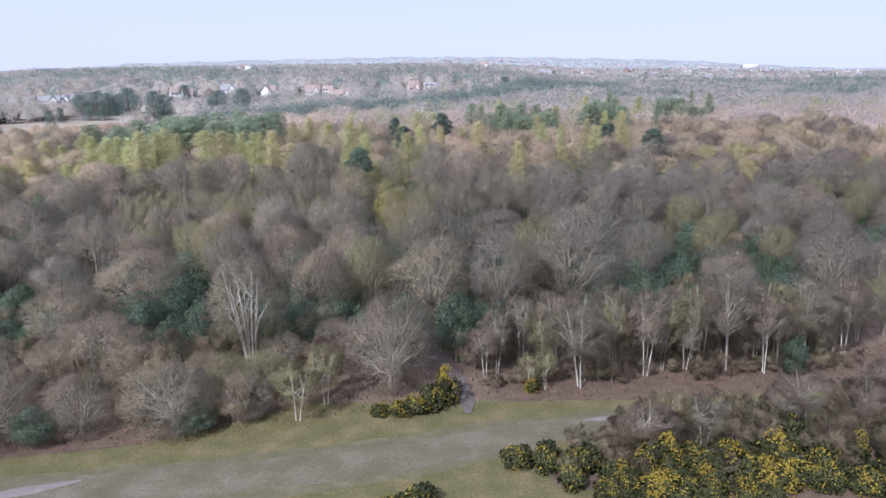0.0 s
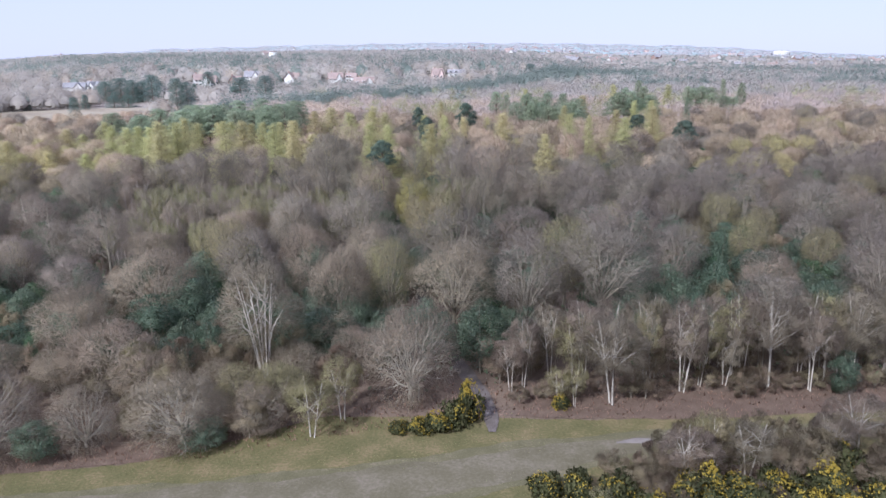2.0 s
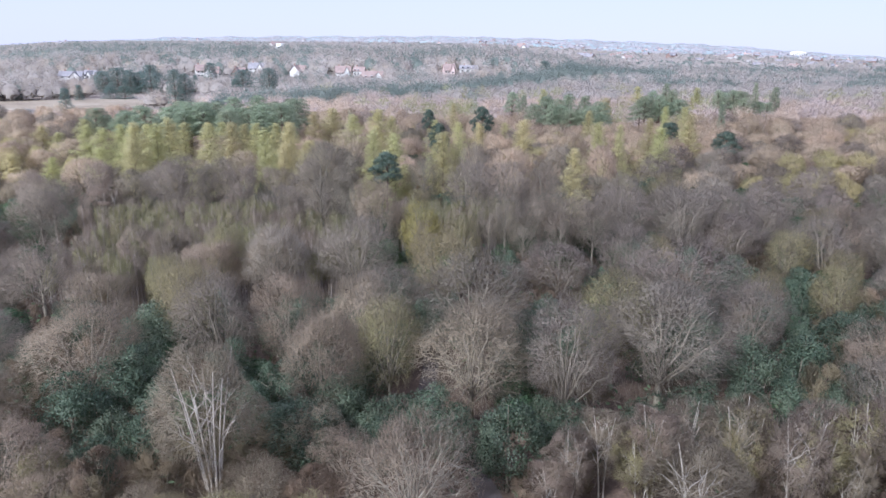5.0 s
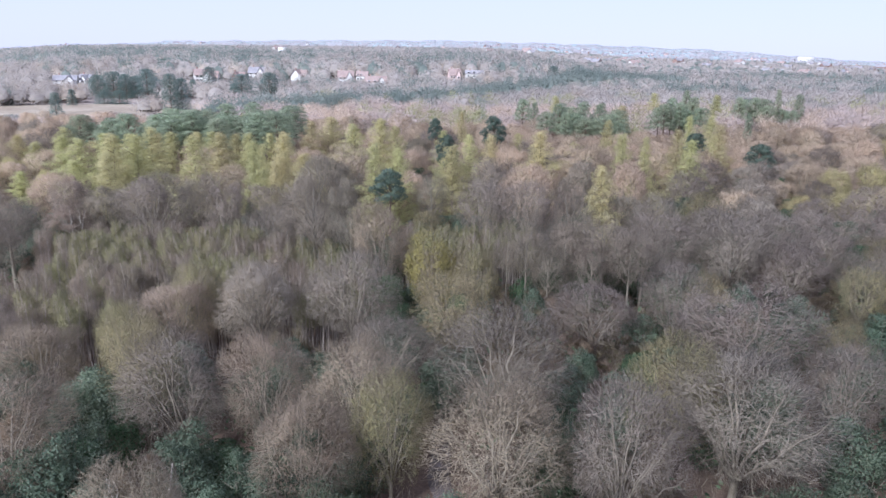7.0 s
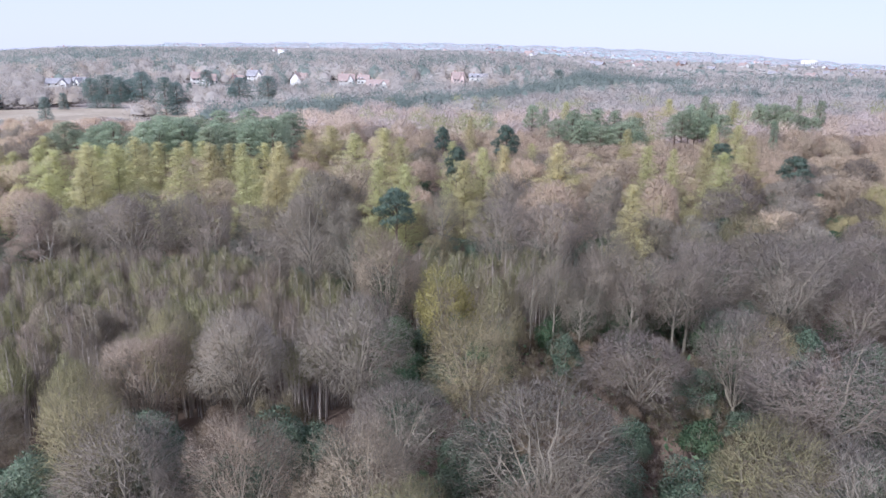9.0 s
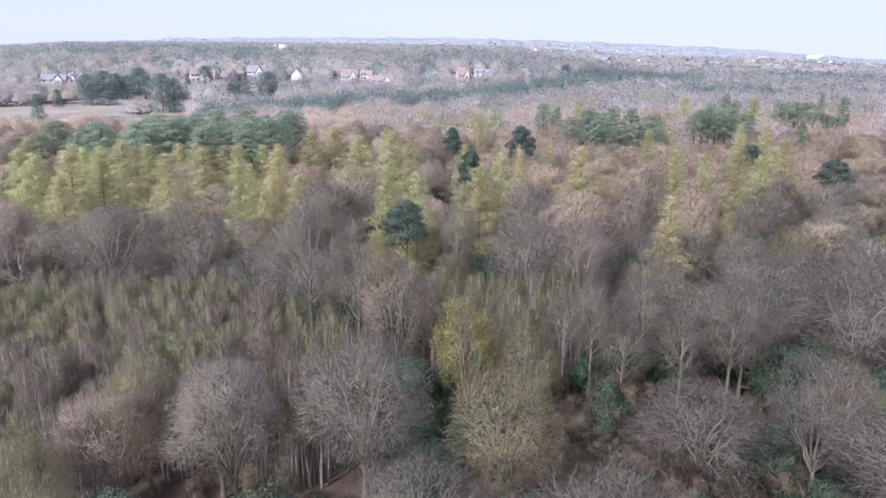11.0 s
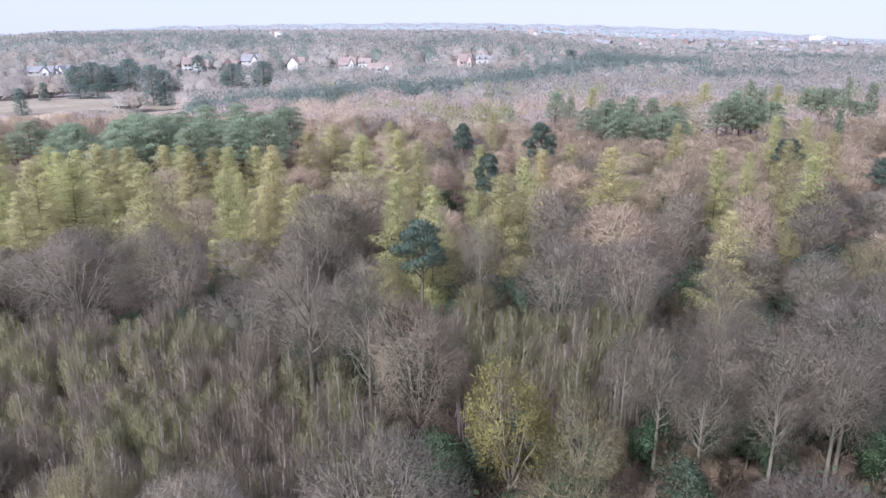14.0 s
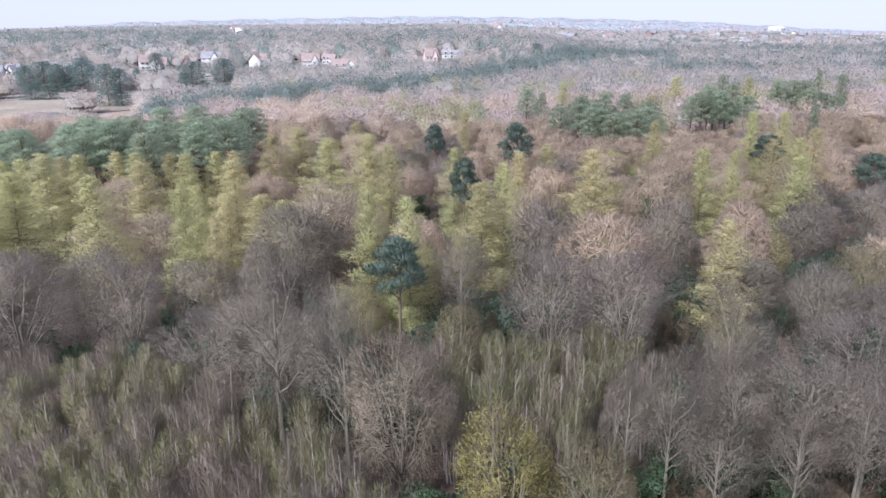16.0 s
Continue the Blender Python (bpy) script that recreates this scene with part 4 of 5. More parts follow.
row_of("larch", [(-34.3, 192.5, 20, 3.9), (-29.3, 187.9, 16.6, 2.1), (-48.9, 222.5, 18, 5), (-48.8, 201, 20, 5.1), (-63.8, 209.4, 19, 5.6), (-66.2, 202.5, 20, 5.1), (-66.8, 227.3, 18.6, 4.8), (-34.3, 225.3, 17.6, 4.7), (-62.9, 191.7, 17.4, 3.8), (-34.7, 201.3, 18.2, 3), (-9.9, 186, 20.6, 3.6), (-5.2, 182, 20.4, 3.5), (-11, 226, 21.6, 5), (5.3, 195.5, 19.2, 5.1), (9, 200, 21, 3.7)])
row_of("larch", [(46.1, 218.4, 19.4, 4.2), (52, 219.2, 18.7, 2.8), (26.5, 216.6, 20, 5.3), (61.1, 214, 18.7, 4.2), (61.1, 223.8, 20, 3.8), (11.3, 281.3, 18.8, 2.8), (31.5, 176.2, 18.4, 3.8), (80.6, 271.5, 19.2, 3.3), (53.6, 263.7, 18.2, 3.6), (-26.1, 253.1, 19.2, 5.8), (-31, 248.1, 18.6, 4.4), (-19.1, 242.6, 18.4, 5.2), (-7.3, 223.9, 20, 4), (4.2, 226.6, 18.8, 3.4), (25.1, 246.8, 16, 3.7), (15.9, 226.8, 17.9, 3.8), (76.6, 236.9, 19.8, 4.1), (84.4, 264, 19.8, 4.2), (100.6, 374.4, 20, 5), (126, 368.3, 20, 4.9), (74.9, 328.3, 17.7, 4.9), (54.9, 362.1, 19, 4.3)])
row_of("larch", [(-84, 247, 14, 4.4), (-78.5, 244, 15, 4.6), (-73, 249, 14.4, 4.2), (-68, 245, 15.4, 4.6), (-62.5, 250, 15, 4.4), (-57.5, 246, 15.6, 4.4), (-52, 250, 14.6, 4.2), (-47.5, 245, 15.4, 4.4), (-42.5, 249, 15, 4.2), (-38, 244, 16, 4.2)])
row_of("dark_pine", [(-6.6, 174.4, 17.2, 3.8), (18.1, 242.1, 20.6, 3.6), (4.6, 212.6, 18.8, 2.8), (83.7, 228, 15.6, 4.1), (2.9, 262.7, 17.8, 2.8), (78, 258, 15, 3.6)])
row_of("pine", [(46.9, 307, 19.6, 4.3), (57.4, 318, 19.4, 4.2), (64.7, 322, 18.6, 3.9), (47.9, 300, 17.2, 3), (92.6, 326, 20.6, 3.7), (101.5, 336, 23, 2.6), (101.2, 328, 21, 3.5), (94, 320, 19.4, 3.6), (133.6, 362, 19, 3.8), (142, 366, 18.8, 4.3), (154.7, 372, 22, 2.2), (164.3, 372, 20, 2.8), (106.9, 290, 18.4, 1.7), (39.6, 350, 18, 4.1), (43.6, 345, 17, 2.5)])
row_of("spruce", [(-25.3, 301.3, 15, 2.8), (22.8, 341.1, 18.4, 2.5)])

for x0, x1, y0, y1, gap, h0 in ((-80, -41, 254, 298, 6.0, 18), (-112, -80, 284, 304, 7.5, 13.5), (46, 70, 300, 322, 7, 16.5), (90, 106, 318, 336, 6.5, 18), (130, 160, 358, 374, 8, 17)):
    for x in np.arange(x0, x1, gap):
        for y in np.arange(y0, y1, gap):
            px, py = x + rng.uniform(-2, 2), y + rng.uniform(-2, 2)
            if rng.uniform() < 0.82 and all((px - a) ** 2 + (py - b) ** 2 > 16 for a, b, c in TAKEN):
                k = rng.uniform(0.82, 1.1)
                row_of("pine", [(px, py, h0 * k, 5.4 * k)])
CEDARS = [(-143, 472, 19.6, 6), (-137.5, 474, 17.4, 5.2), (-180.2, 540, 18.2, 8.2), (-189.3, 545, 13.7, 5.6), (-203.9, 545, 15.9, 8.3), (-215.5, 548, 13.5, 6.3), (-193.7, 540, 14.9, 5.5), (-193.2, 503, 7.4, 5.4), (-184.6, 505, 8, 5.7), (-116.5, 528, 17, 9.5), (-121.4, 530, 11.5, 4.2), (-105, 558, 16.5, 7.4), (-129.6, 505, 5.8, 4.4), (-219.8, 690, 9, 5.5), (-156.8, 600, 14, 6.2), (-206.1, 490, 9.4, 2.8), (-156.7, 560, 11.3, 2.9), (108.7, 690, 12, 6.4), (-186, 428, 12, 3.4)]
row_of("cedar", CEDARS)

# ---- the rest of the wood, thinned from the camera outwards ----
def free(x, y, r):
    return all((x - a) ** 2 + (y - b) ** 2 > (0.76 * (r + c)) ** 2 for a, b, c in TAKEN)


def edge_of_wood(x):
    return float(np.interp(x, [-90, -45, -25, -5, 4, 12, 30, 50, 90], [72, 73, 76, 82, 86, 80, 80, 82, 86]))


def on_path(x, y):
    return y < 122 and abs(x - float(np.interp(y, [64, 73, 79, 84, 92, 104, 120], [5, 8.2, 7.6, 6.6, 4, 1, 2]))) < 1.6


def species(x, y, u, v):
    """What grows where: the belts of the wood."""
    thicket = (-52 < x < -9 and 124 < y < 153) or (-58 < x < -22.5 and 124 < y < 166) or (-3 < x < 18 and 150 < y < 168)
    if thicket:
        return "thicket"
    larch_belt = (186 + 0.12 * abs(x + 45) < y < 260 and -130 < x < -24 and not (-80 < x < -38 and y > 251)) or (y > 190 and y < 260 and -34 < x < 4 and u < 0.6)
    if larch_belt:
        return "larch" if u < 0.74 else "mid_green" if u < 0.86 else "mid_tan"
    if y < 190:
        if u < 0.2:
            return "holly" if y < 135 else "ivy_tree"
        if y < 171:
            return "oak" if v < 0.4 else "tan_oak" if v < 0.62 else "grey_tree" if v < 0.84 else "green_tree"
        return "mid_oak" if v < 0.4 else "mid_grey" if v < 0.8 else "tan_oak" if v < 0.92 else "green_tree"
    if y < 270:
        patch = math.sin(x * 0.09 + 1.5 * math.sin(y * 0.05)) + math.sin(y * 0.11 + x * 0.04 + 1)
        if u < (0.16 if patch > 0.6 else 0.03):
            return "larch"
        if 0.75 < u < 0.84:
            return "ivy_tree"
        # From here back, mostly crowns with the haze painted in.
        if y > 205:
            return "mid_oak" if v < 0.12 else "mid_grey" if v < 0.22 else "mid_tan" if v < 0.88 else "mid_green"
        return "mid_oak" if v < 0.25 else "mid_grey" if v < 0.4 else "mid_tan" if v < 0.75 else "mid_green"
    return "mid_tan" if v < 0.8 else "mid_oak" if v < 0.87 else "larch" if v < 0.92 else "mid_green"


SIZES = {"oak": (13, 6.0), "tan_oak": (12.5, 5.8), "grey_tree": (14, 5.2), "green_tree": (11.5, 4.2), "holly": (7.5, 2.9), "ivy_tree": (9, 2.8), "mid_oak": (13, 5.8),
         "mid_grey": (14, 5.6), "mid_tan": (12.5, 5.6), "mid_green": (12, 4.4), "larch": (16.5, 5.4), "pine": (18, 4.2)}
rng = np.random.default_rng(11)
spots = []
y = 74.0
while y < 334:
    half = 12 + (0.66 if y < 262 else 0.6) * y
    step = 4.2 if y < 190 else 5.0 if y < 262 else 6.0
    for x in np.arange(-half, half, step):
        spots.append((x + rng.uniform(-2.2, 2.2), y + rng.uniform(-2.2, 2.2)))
    y += step
for x, y in spots:
    u, v = rng.uniform(), rng.uniform()
    kind = species(x, y, u, v)
    if kind == "thicket" or y < edge_of_wood(x) or on_path(x, y) or (-4 < x < 19 and 143 < y < 167):
        continue
    h, r = SIZES[kind]
    k = rng.uniform(0.78, 1.12)
    if kind == "larch":
        h, r = h * rng.uniform(0.8, 1.08), r * rng.uniform(1.2, 1.6)
    h, r = h * k * (0.82 if y < edge_of_wood(x) + 8 else 1), r * k * rng.uniform(0.9, 1.1)
    if (11 < x < 17.5 and 134 < y < 144) or (-31 < x < -10 and 123 < y < 131) or not free(x, y, r):
        continue
    plant(kind, x, y, h, r, rng)
    TAKEN.append((x, y, r * (0.6 if kind == "larch" else 0.92)))
for x, y in spots:                 # evergreens and scrub in the gaps that are left
    if y < edge_of_wood(x) + 2 or y > 215 or on_path(x, y) or species(x, y, 0.5, 0.5) in ("thicket", "larch") or (11 < x < 17.5 and 134 < y < 144):
        continue
    if abs(x) < 0.62 * y + 4 and all((x - a) ** 2 + (y - b) ** 2 > (0.5 * c + 1.3) ** 2 for a, b, c in TAKEN):
        u = rng.uniform()
        kind = "holly" if u < 0.45 else "ivy_tree" if u < 0.7 else "scrub"
        plant(kind, x, y, rng.uniform(5, 8.5), rng.uniform(2.0, 3.2), rng)
        TAKEN.append((x, y, 2.4))
for x0, x1, y0, y1 in ((-52, -30, 125, 153), (-30, -9, 130, 153), (-58, -22.5, 153, 166), (-3, 18, 151, 168)):
    for x in np.arange(x0, x1, 2.5):
        for y in np.arange(y0, y1, 2.5):
            px, py = x + rng.uniform(-1, 1), y + rng.uniform(-1, 1)
            if any((px - a) ** 2 + (py - b) ** 2 < (0.75 * c) ** 2 for a, b, c in TAKEN) or rng.uniform() < 0.06:
                continue
            plant("pole" if rng.uniform() < (0.55 if x0 < -10 else 0.3) else "green_pole", px, py, rng.uniform(9, 11.6), rng.uniform(1.6, 2.1), rng)
for kind, group in KIT.items():
    for ob, used in group:
        if not used:
            for o in (*ob.children_recursive, ob):
                bpy.data.objects.remove(o)

# ---- undergrowth between the stems ----
def undergrowth(name, n, material, label, rng, high, size, leaf):
    y = np.sqrt(rng.uniform(80 ** 2, 250 ** 2, n))
    x = rng.uniform(-1, 1, n) * (0.6 * y + 8)
    edge = np.interp(x, [-90, -45, -25, -5, 4, 12, 30, 50, 90], [70, 70, 72, 77, 81, 77.5, 77.5, 79, 83])
    patch = np.sin(x * 0.23 + 2 * np.sin(y * 0.11)) + np.sin(y * 0.29 + 1.5 * np.sin(x * 0.17))
    path = np.abs(x - np.interp(y, [64, 73, 79, 84, 92, 104, 120], [5, 8.2, 7.6, 6.6, 4, 1, 2])) < 1.3
    glade = (x > 11.5) & (x < 17) & (y > 135) & (y < 143)
    poles = ((x > -55) & (x < -9) & (y > 126) & (y < 153)) | ((x > -58) & (x < -22) & (y > 126) & (y < 166)) | ((x > -3) & (x < 18) & (y > 150) & (y < 168))
    ok = (y > edge) & ~poles & ~(path & (y < 120)) & ~glade & (patch > (-0.2 if leaf else -1.2))
    x, y, n = x[ok], y[ok], int(ok.sum())
    z = rng.uniform(0, 1, n) ** 1.6 * high * (0.6 + 0.25 * np.clip(patch[ok], -1, 1.6))
    p = np.column_stack([x, y, z])
    if leaf:
        v, f = leaves(rng, p, np.tile((0, -0.3, 1.0), (n, 1)), size * rng.uniform(0.6, 1.3, n))
    else:
        v, f = slivers(rng, p, rng.normal(0, 0.5, (n, 3)) + (0, 0, 0.8), size * rng.uniform(0.6, 1.3, n), np.full(n, 0.045))
    return tagged(new(name, solid(name, v, f, material)), label, "undergrowth", kind="stuff")


rng = np.random.default_rng(31)
undergrowth("undergrowth", 120000, M["grey_twig"], "leafless brown undergrowth and brambles under the trees", rng, 6.0, 1.3, False)
undergrowth("ivy", 36000, M["ivy"], "dark evergreen ivy and holly scrub under the trees", rng, 5.0, 0.34, True)

def tufts(name, n, material, label, box4, size, rng, keep=None):
    """Short blades and dead fronds strewn over a stretch of ground."""
    x, y = rng.uniform(box4[0], box4[1], n), rng.uniform(box4[2], box4[3], n)
    if keep is not None:
        ok = keep(x, y)
        x, y = x[ok], y[ok]
    n = len(x)
    p = np.column_stack([x, y, np.full(n, 0.05)])
    way = rng.normal(0, 0.6, (n, 3)) + (0, 0, 0.9)
    v, f = slivers(rng, p, way, size * rng.uniform(0.5, 1.3, n), size * 0.3 * rng.uniform(0.6, 1.3, n))
    nrm = np.tile((0.0, 0.0, 1.0), (3 * n, 1)) + rng.normal(0, 0.15, (3 * n, 3))
    return tagged(new(name, solid(name, v, facing(v, f, nrm), material, normals=nrm)), label, "ground cover", kind="stuff")


def lane(x):
    return np.interp(x, [-95, -60, -35, -12, 3, 14, 24, 38, 60, 110], [53, 55.5, 57.5, 59.8, 62.5, 65.5, 67.6, 68.2, 70, 74])


def bank(x):
    return np.interp(x, [-60, -20, 0, 10, 22, 34, 46, 58, 90], [66, 69, 74.5, 75, 74.5, 74, 75, 78, 83])


tufts("grass_tufts", 26000, M["grass_blade"], "tufts of rough grass beside the track", (-60, 70, 44, 76), 0.15, rng, lambda x, y: (np.abs(y - lane(x)) > 1.2) & (y < bank(x) + 1) & (np.sin(x * 0.7) + np.sin(y * 0.9 + x * 0.3) > -0.4))
tufts("bracken_fronds", 16000, M["bracken_frond"], "flattened rust-brown bracken fronds at the wood edge", (-60, 75, 62, 92), 0.42, rng, lambda x, y: (y > bank(x) - 2.2) & (y < bank(x) + 7))

# ---- woods beyond, as masses of small crowns ----
def bodies(at, h, r, rng, rings, sides, cone, full):
    """The dense inside of each crown: a lumpy uneven dome."""
    el = np.linspace(1.35, -0.95, rings + 1)
    d = [(0.0, 0.0, 1.0)]
    for i, e in enumerate(el):
        for j in range(sides):
            a = 2 * math.pi * (j + 0.5 * (i % 2)) / sides
            d.append((math.cos(a) * math.cos(e), math.sin(a) * math.cos(e), math.sin(e)))
    d = np.array(d)
    f = [(0, 1 + j, 1 + (j + 1) % sides) for j in range(sides)]
    for i in range(rings):
        for j in range(sides):
            p, q = 1 + i * sides + j, 1 + i * sides + (j + 1) % sides
            f += [(p, p + sides, q), (q, p + sides, q + sides)]
    n, k = len(at), len(d)
    q = full * rng.uniform(0.88, 1.08, (n, k, 1))
    zc = (h * (0.44 if cone == 0 else 0.35))[:, None, None]
    v = np.concatenate([d[None, :, :2] * r[:, None, None] * q, zc + d[None, :, 2:] * (h[:, None, None] - zc) * q], 2)
    if cone:
        v[..., :2] *= (1.15 - cone * v[..., 2:] / h[:, None, None])
    v = v + at[:, None]
    # Normals bent upwards: even, low-contrast shading that stands for haze.
    nrm = np.repeat((d * 0.5 + (0, -0.1, 0.75))[None], n, 0) + rng.normal(0, 0.1, (n, k, 3))
    f = (np.array(f)[None] + (np.arange(n) * k)[:, None, None]).reshape(-1, 3)
    return v.reshape(-1, 3), f, unit(nrm.reshape(-1, 3))


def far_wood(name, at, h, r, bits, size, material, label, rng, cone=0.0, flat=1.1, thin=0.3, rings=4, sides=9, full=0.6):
    """Many small uneven crowns in one mesh. at: their feet."""
    n = len(at)
    k = np.repeat(np.arange(n), bits)
    m = len(k)
    inner = np.tile(np.arange(bits) < 0.25 * bits, n)
    d = unit(rng.normal(size=(m, 3)) * (1, 1, 0.9) + (0, 0, 0.45))
    rr, hh = r[k], h[k]
    q = np.where(inner, rng.uniform(0.5, 0.82, m), rng.uniform(0.76, 1.04, m))
    zc = hh * (0.44 if cone == 0 else 0.35)
    p = np.column_stack([d[:, 0] * rr * q, d[:, 1] * rr * q, np.maximum(zc + d[:, 2] * (hh - zc) * q, 0.1 * hh)])
    if cone:
        p[:, :2] *= (1.15 - cone * p[:, 2] / hh)[:, None]
    p += at[k]
    way = unit(d + rng.normal(0, flat, (m, 3)))
    sz = size * rr
    v, f = slivers(rng, p, way, sz * rng.uniform(0.7, 1.2, m) * np.where(inner, 1.3, 1.0), sz * thin * rng.uniform(0.7, 1.2, m) * np.where(inner, 2.2, 1.0))
    # Sprays get the bodies' upward normals, flattening light as haze does.
    nrm = np.repeat(unit(d * 0.5 + rng.normal(0, 0.08, (m, 3)) + (0, -0.1, 0.75)), 3, 0)
    f = facing(v, f, nrm)
    if full:
        bv, bf, bn = bodies(at, h, r, rng, rings, sides, cone, full)
        v, f, nrm = np.concatenate([v, bv]), np.concatenate([f, facing(bv, bf, bn) + len(v)]), np.concatenate([nrm, bn])
    return tagged(new(name, solid(name, v, f, material, normals=nrm)), label, "woodland", kind="stuff")


def feet(x, y):
    return np.column_stack([x, y, terrain(x, y)])


def wedge(rng, y0, y1, gap, wide=0.68):
    """Feet spread over the land ahead, a gap apart on the whole."""
    n = int((wide * (y1 * y1 - y0 * y0) + 30 * (y1 - y0)) / gap ** 2)
    y = np.sqrt(rng.uniform(y0 * y0, y1 * y1, n))
    x = rng.uniform(-1, 1, n) * (wide * y + 15)
    return x, y


rng = np.random.default_rng(21)


def clear(x, y):
    """True where the distant wood stands: not on the clearing or the house plots."""
    mid = np.interp(x, [-300, -240, -185, -150, -122], [425, 440, 460, 475, 505])
    wid = np.interp(x, [-310, -300, -240, -185, -150, -122, -116], [0, 26, 40, 45, 35, 19, 6])
    ok = np.abs(y - mid) > wid
    for hx, hy in PLOTS:
        ok &= ~((np.abs(x - hx) < 10) & (y < hy + 8) & (y > hy - 36))
    for cx, cy, ch, cr in CEDARS:
        ok &= ~((np.abs(x - cx * y / cy) < cr + 2) & (y < cy + cr) & (y > cy - 45))
    return ok


PLOTS = [(-248, 575), (-238, 585), (-98, 634), (-62, 638), (-50, 652), (-37.4, 626), (23, 650), (41, 671), (-169, 622), (-160, 617), (-131, 644), (-140, 614), (586, 1335)]


def pine_line(x, y):
    """The long belt of pines that crosses the wood."""
    c = np.interp(x, [-140, -86, -54, -14, 43, 151, 218, 260], [345, 372, 425, 452, 527, 690, 740, 770])
    w = np.interp(x, [-100, -86, 43, 151, 230, 260], [0, 12, 12, 26, 20, 0])
    return np.abs(y - c) < w


for y0, y1, gap, bits, size, thin, full in ((326, 430, 7.2, 800, 0.16, 0.16, 0.4), (430, 620, 7.2, 330, 0.18, 0.22, 0.56), (620, 1000, 7.6, 110, 0.24, 0.28, 0.6)):
    x, y = wedge(rng, y0, y1, gap)
    ok = clear(x, y) & np.array([y0 > 400 or free(a, b, 4.0) for a, b in zip(x, y)])
    x, y = x[ok], y[ok]
    u = rng.uniform(size=len(x))
    belt = pine_line(x, y)
    spot = np.sin(x * 0.021 + 2 * np.sin(y * 0.011)) * np.sin(y * 0.017 + 1.7 * np.sin(x * 0.013))
    green = ~belt & ((spot > 0.42) & (u < 0.7) & (y > 560) | (u < 0.2) & (y > 560) | (u < 0.035) & (y > 400))
    larchy = ~belt & ~green & (y < 480) & (x > -60) & (u > np.where(np.sin(x * 0.06 + 1.5 * np.sin(y * 0.04)) + np.sin(y * 0.07 + x * 0.03 + 1) > 0.9, 0.7, 0.975))
    bare = ~belt & ~green & ~larchy
    w = rng.uniform(size=len(x))
    # The painted haze changes with distance: one set of colours nearer, another beyond.
    main, tan, grey = ("mid_haze_bare", "mid_haze_tan", "mid_haze_grey") if y0 < 400 else ("far_haze_bare", "far_haze_tan", "far_haze_bare")
    for name, sel, mat, lab, hh, rr, cone in (("bare_woodland", bare & (w < 0.45), main, "mass of leafless trees in the distance, mauve-brown paled for haze", 12.0, 6.0, 0.0),
                                              ("bare_woodland", bare & (w >= 0.45) & (w < 0.72), tan, "leafless tan-brown trees among the distant woods, paled for haze", 11.0, 5.6, 0.0),
                                              ("bare_woodland", bare & (w >= 0.72), grey, "leafless grey trees among the distant woods, paled for haze", 13.0, 6.2, 0.0),
                                              ("pine_woodland", belt | green, "far_haze_pine", "belt of dark pines in the distance, blue-green lifted for haze", 14.5, 5.0, 0.25),
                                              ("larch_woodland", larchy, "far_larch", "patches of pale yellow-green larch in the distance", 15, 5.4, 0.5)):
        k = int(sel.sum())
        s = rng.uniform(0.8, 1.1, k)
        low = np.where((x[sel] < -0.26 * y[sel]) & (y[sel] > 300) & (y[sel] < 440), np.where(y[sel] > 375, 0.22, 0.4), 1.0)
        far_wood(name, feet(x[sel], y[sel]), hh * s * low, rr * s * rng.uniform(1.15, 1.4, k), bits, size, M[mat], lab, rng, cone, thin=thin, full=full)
x = np.concatenate([hx + rng.uniform(-10, 10, 16) for hx, hy in PLOTS[:-1]])
y = np.concatenate([hy - rng.uniform(9, 36, 16) for hx, hy in PLOTS[:-1]])
far_wood("garden_shrubs", feet(x, y), rng.uniform(2.4, 4.5, len(x)), rng.uniform(2.0, 4.2, len(x)), 60, 0.3, M["far_haze_tan"], "low leafless shrubs in the gardens of the houses", rng, thin=0.3, full=0.8)
u = rng.uniform(0, 1, 560)
x = -92 + 335 * u
y = np.interp(x, [-140, -86, -54, -14, 43, 151, 218, 260], [345, 372, 425, 452, 527, 690, 740, 770]) + rng.normal(0, 1, 560) * np.interp(x, [-140, 43, 151, 245], [7, 9, 17, 12])
far_wood("pine_woodland", feet(x, y), rng.uniform(13, 18, 560), rng.uniform(3.8, 5.8, 560), 190, 0.2, M["far_haze_pine"], "long belt of dark pines crossing the woods, blue-green lifted for haze", rng, 0.3, thin=0.36, full=0.6)
x, y = wedge(rng, 1000, 2100, 14)
ok = clear(x, y)
x, y = x[ok], y[ok]
town = (x > 0.1 * y) & (y > 1150)
ok = ~town | (rng.uniform(size=len(x)) < 0.6)
x, y = x[ok], y[ok]
u = rng.uniform(size=len(x))
spot = np.sin(x * 0.009 + 2 * np.sin(y * 0.005)) * np.sin(y * 0.008 + 1.7 * np.sin(x * 0.006))
dark = u < 0.12 + 0.4 * (spot > 0.5)
for name, sel, mat, lab in (("bare_woodland", ~dark, "far_haze_bare", "far leafless woods and gardens, mauve-brown greyed for haze"), ("pine_woodland", dark, "far_haze_pine", "far evergreen trees among the woods, greyed for haze")):
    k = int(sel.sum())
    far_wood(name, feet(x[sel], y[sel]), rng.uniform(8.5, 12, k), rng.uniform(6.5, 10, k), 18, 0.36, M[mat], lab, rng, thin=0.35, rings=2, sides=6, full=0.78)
x, y = wedge(rng, 2100, 4850, 34)
u = rng.uniform(size=len(x))
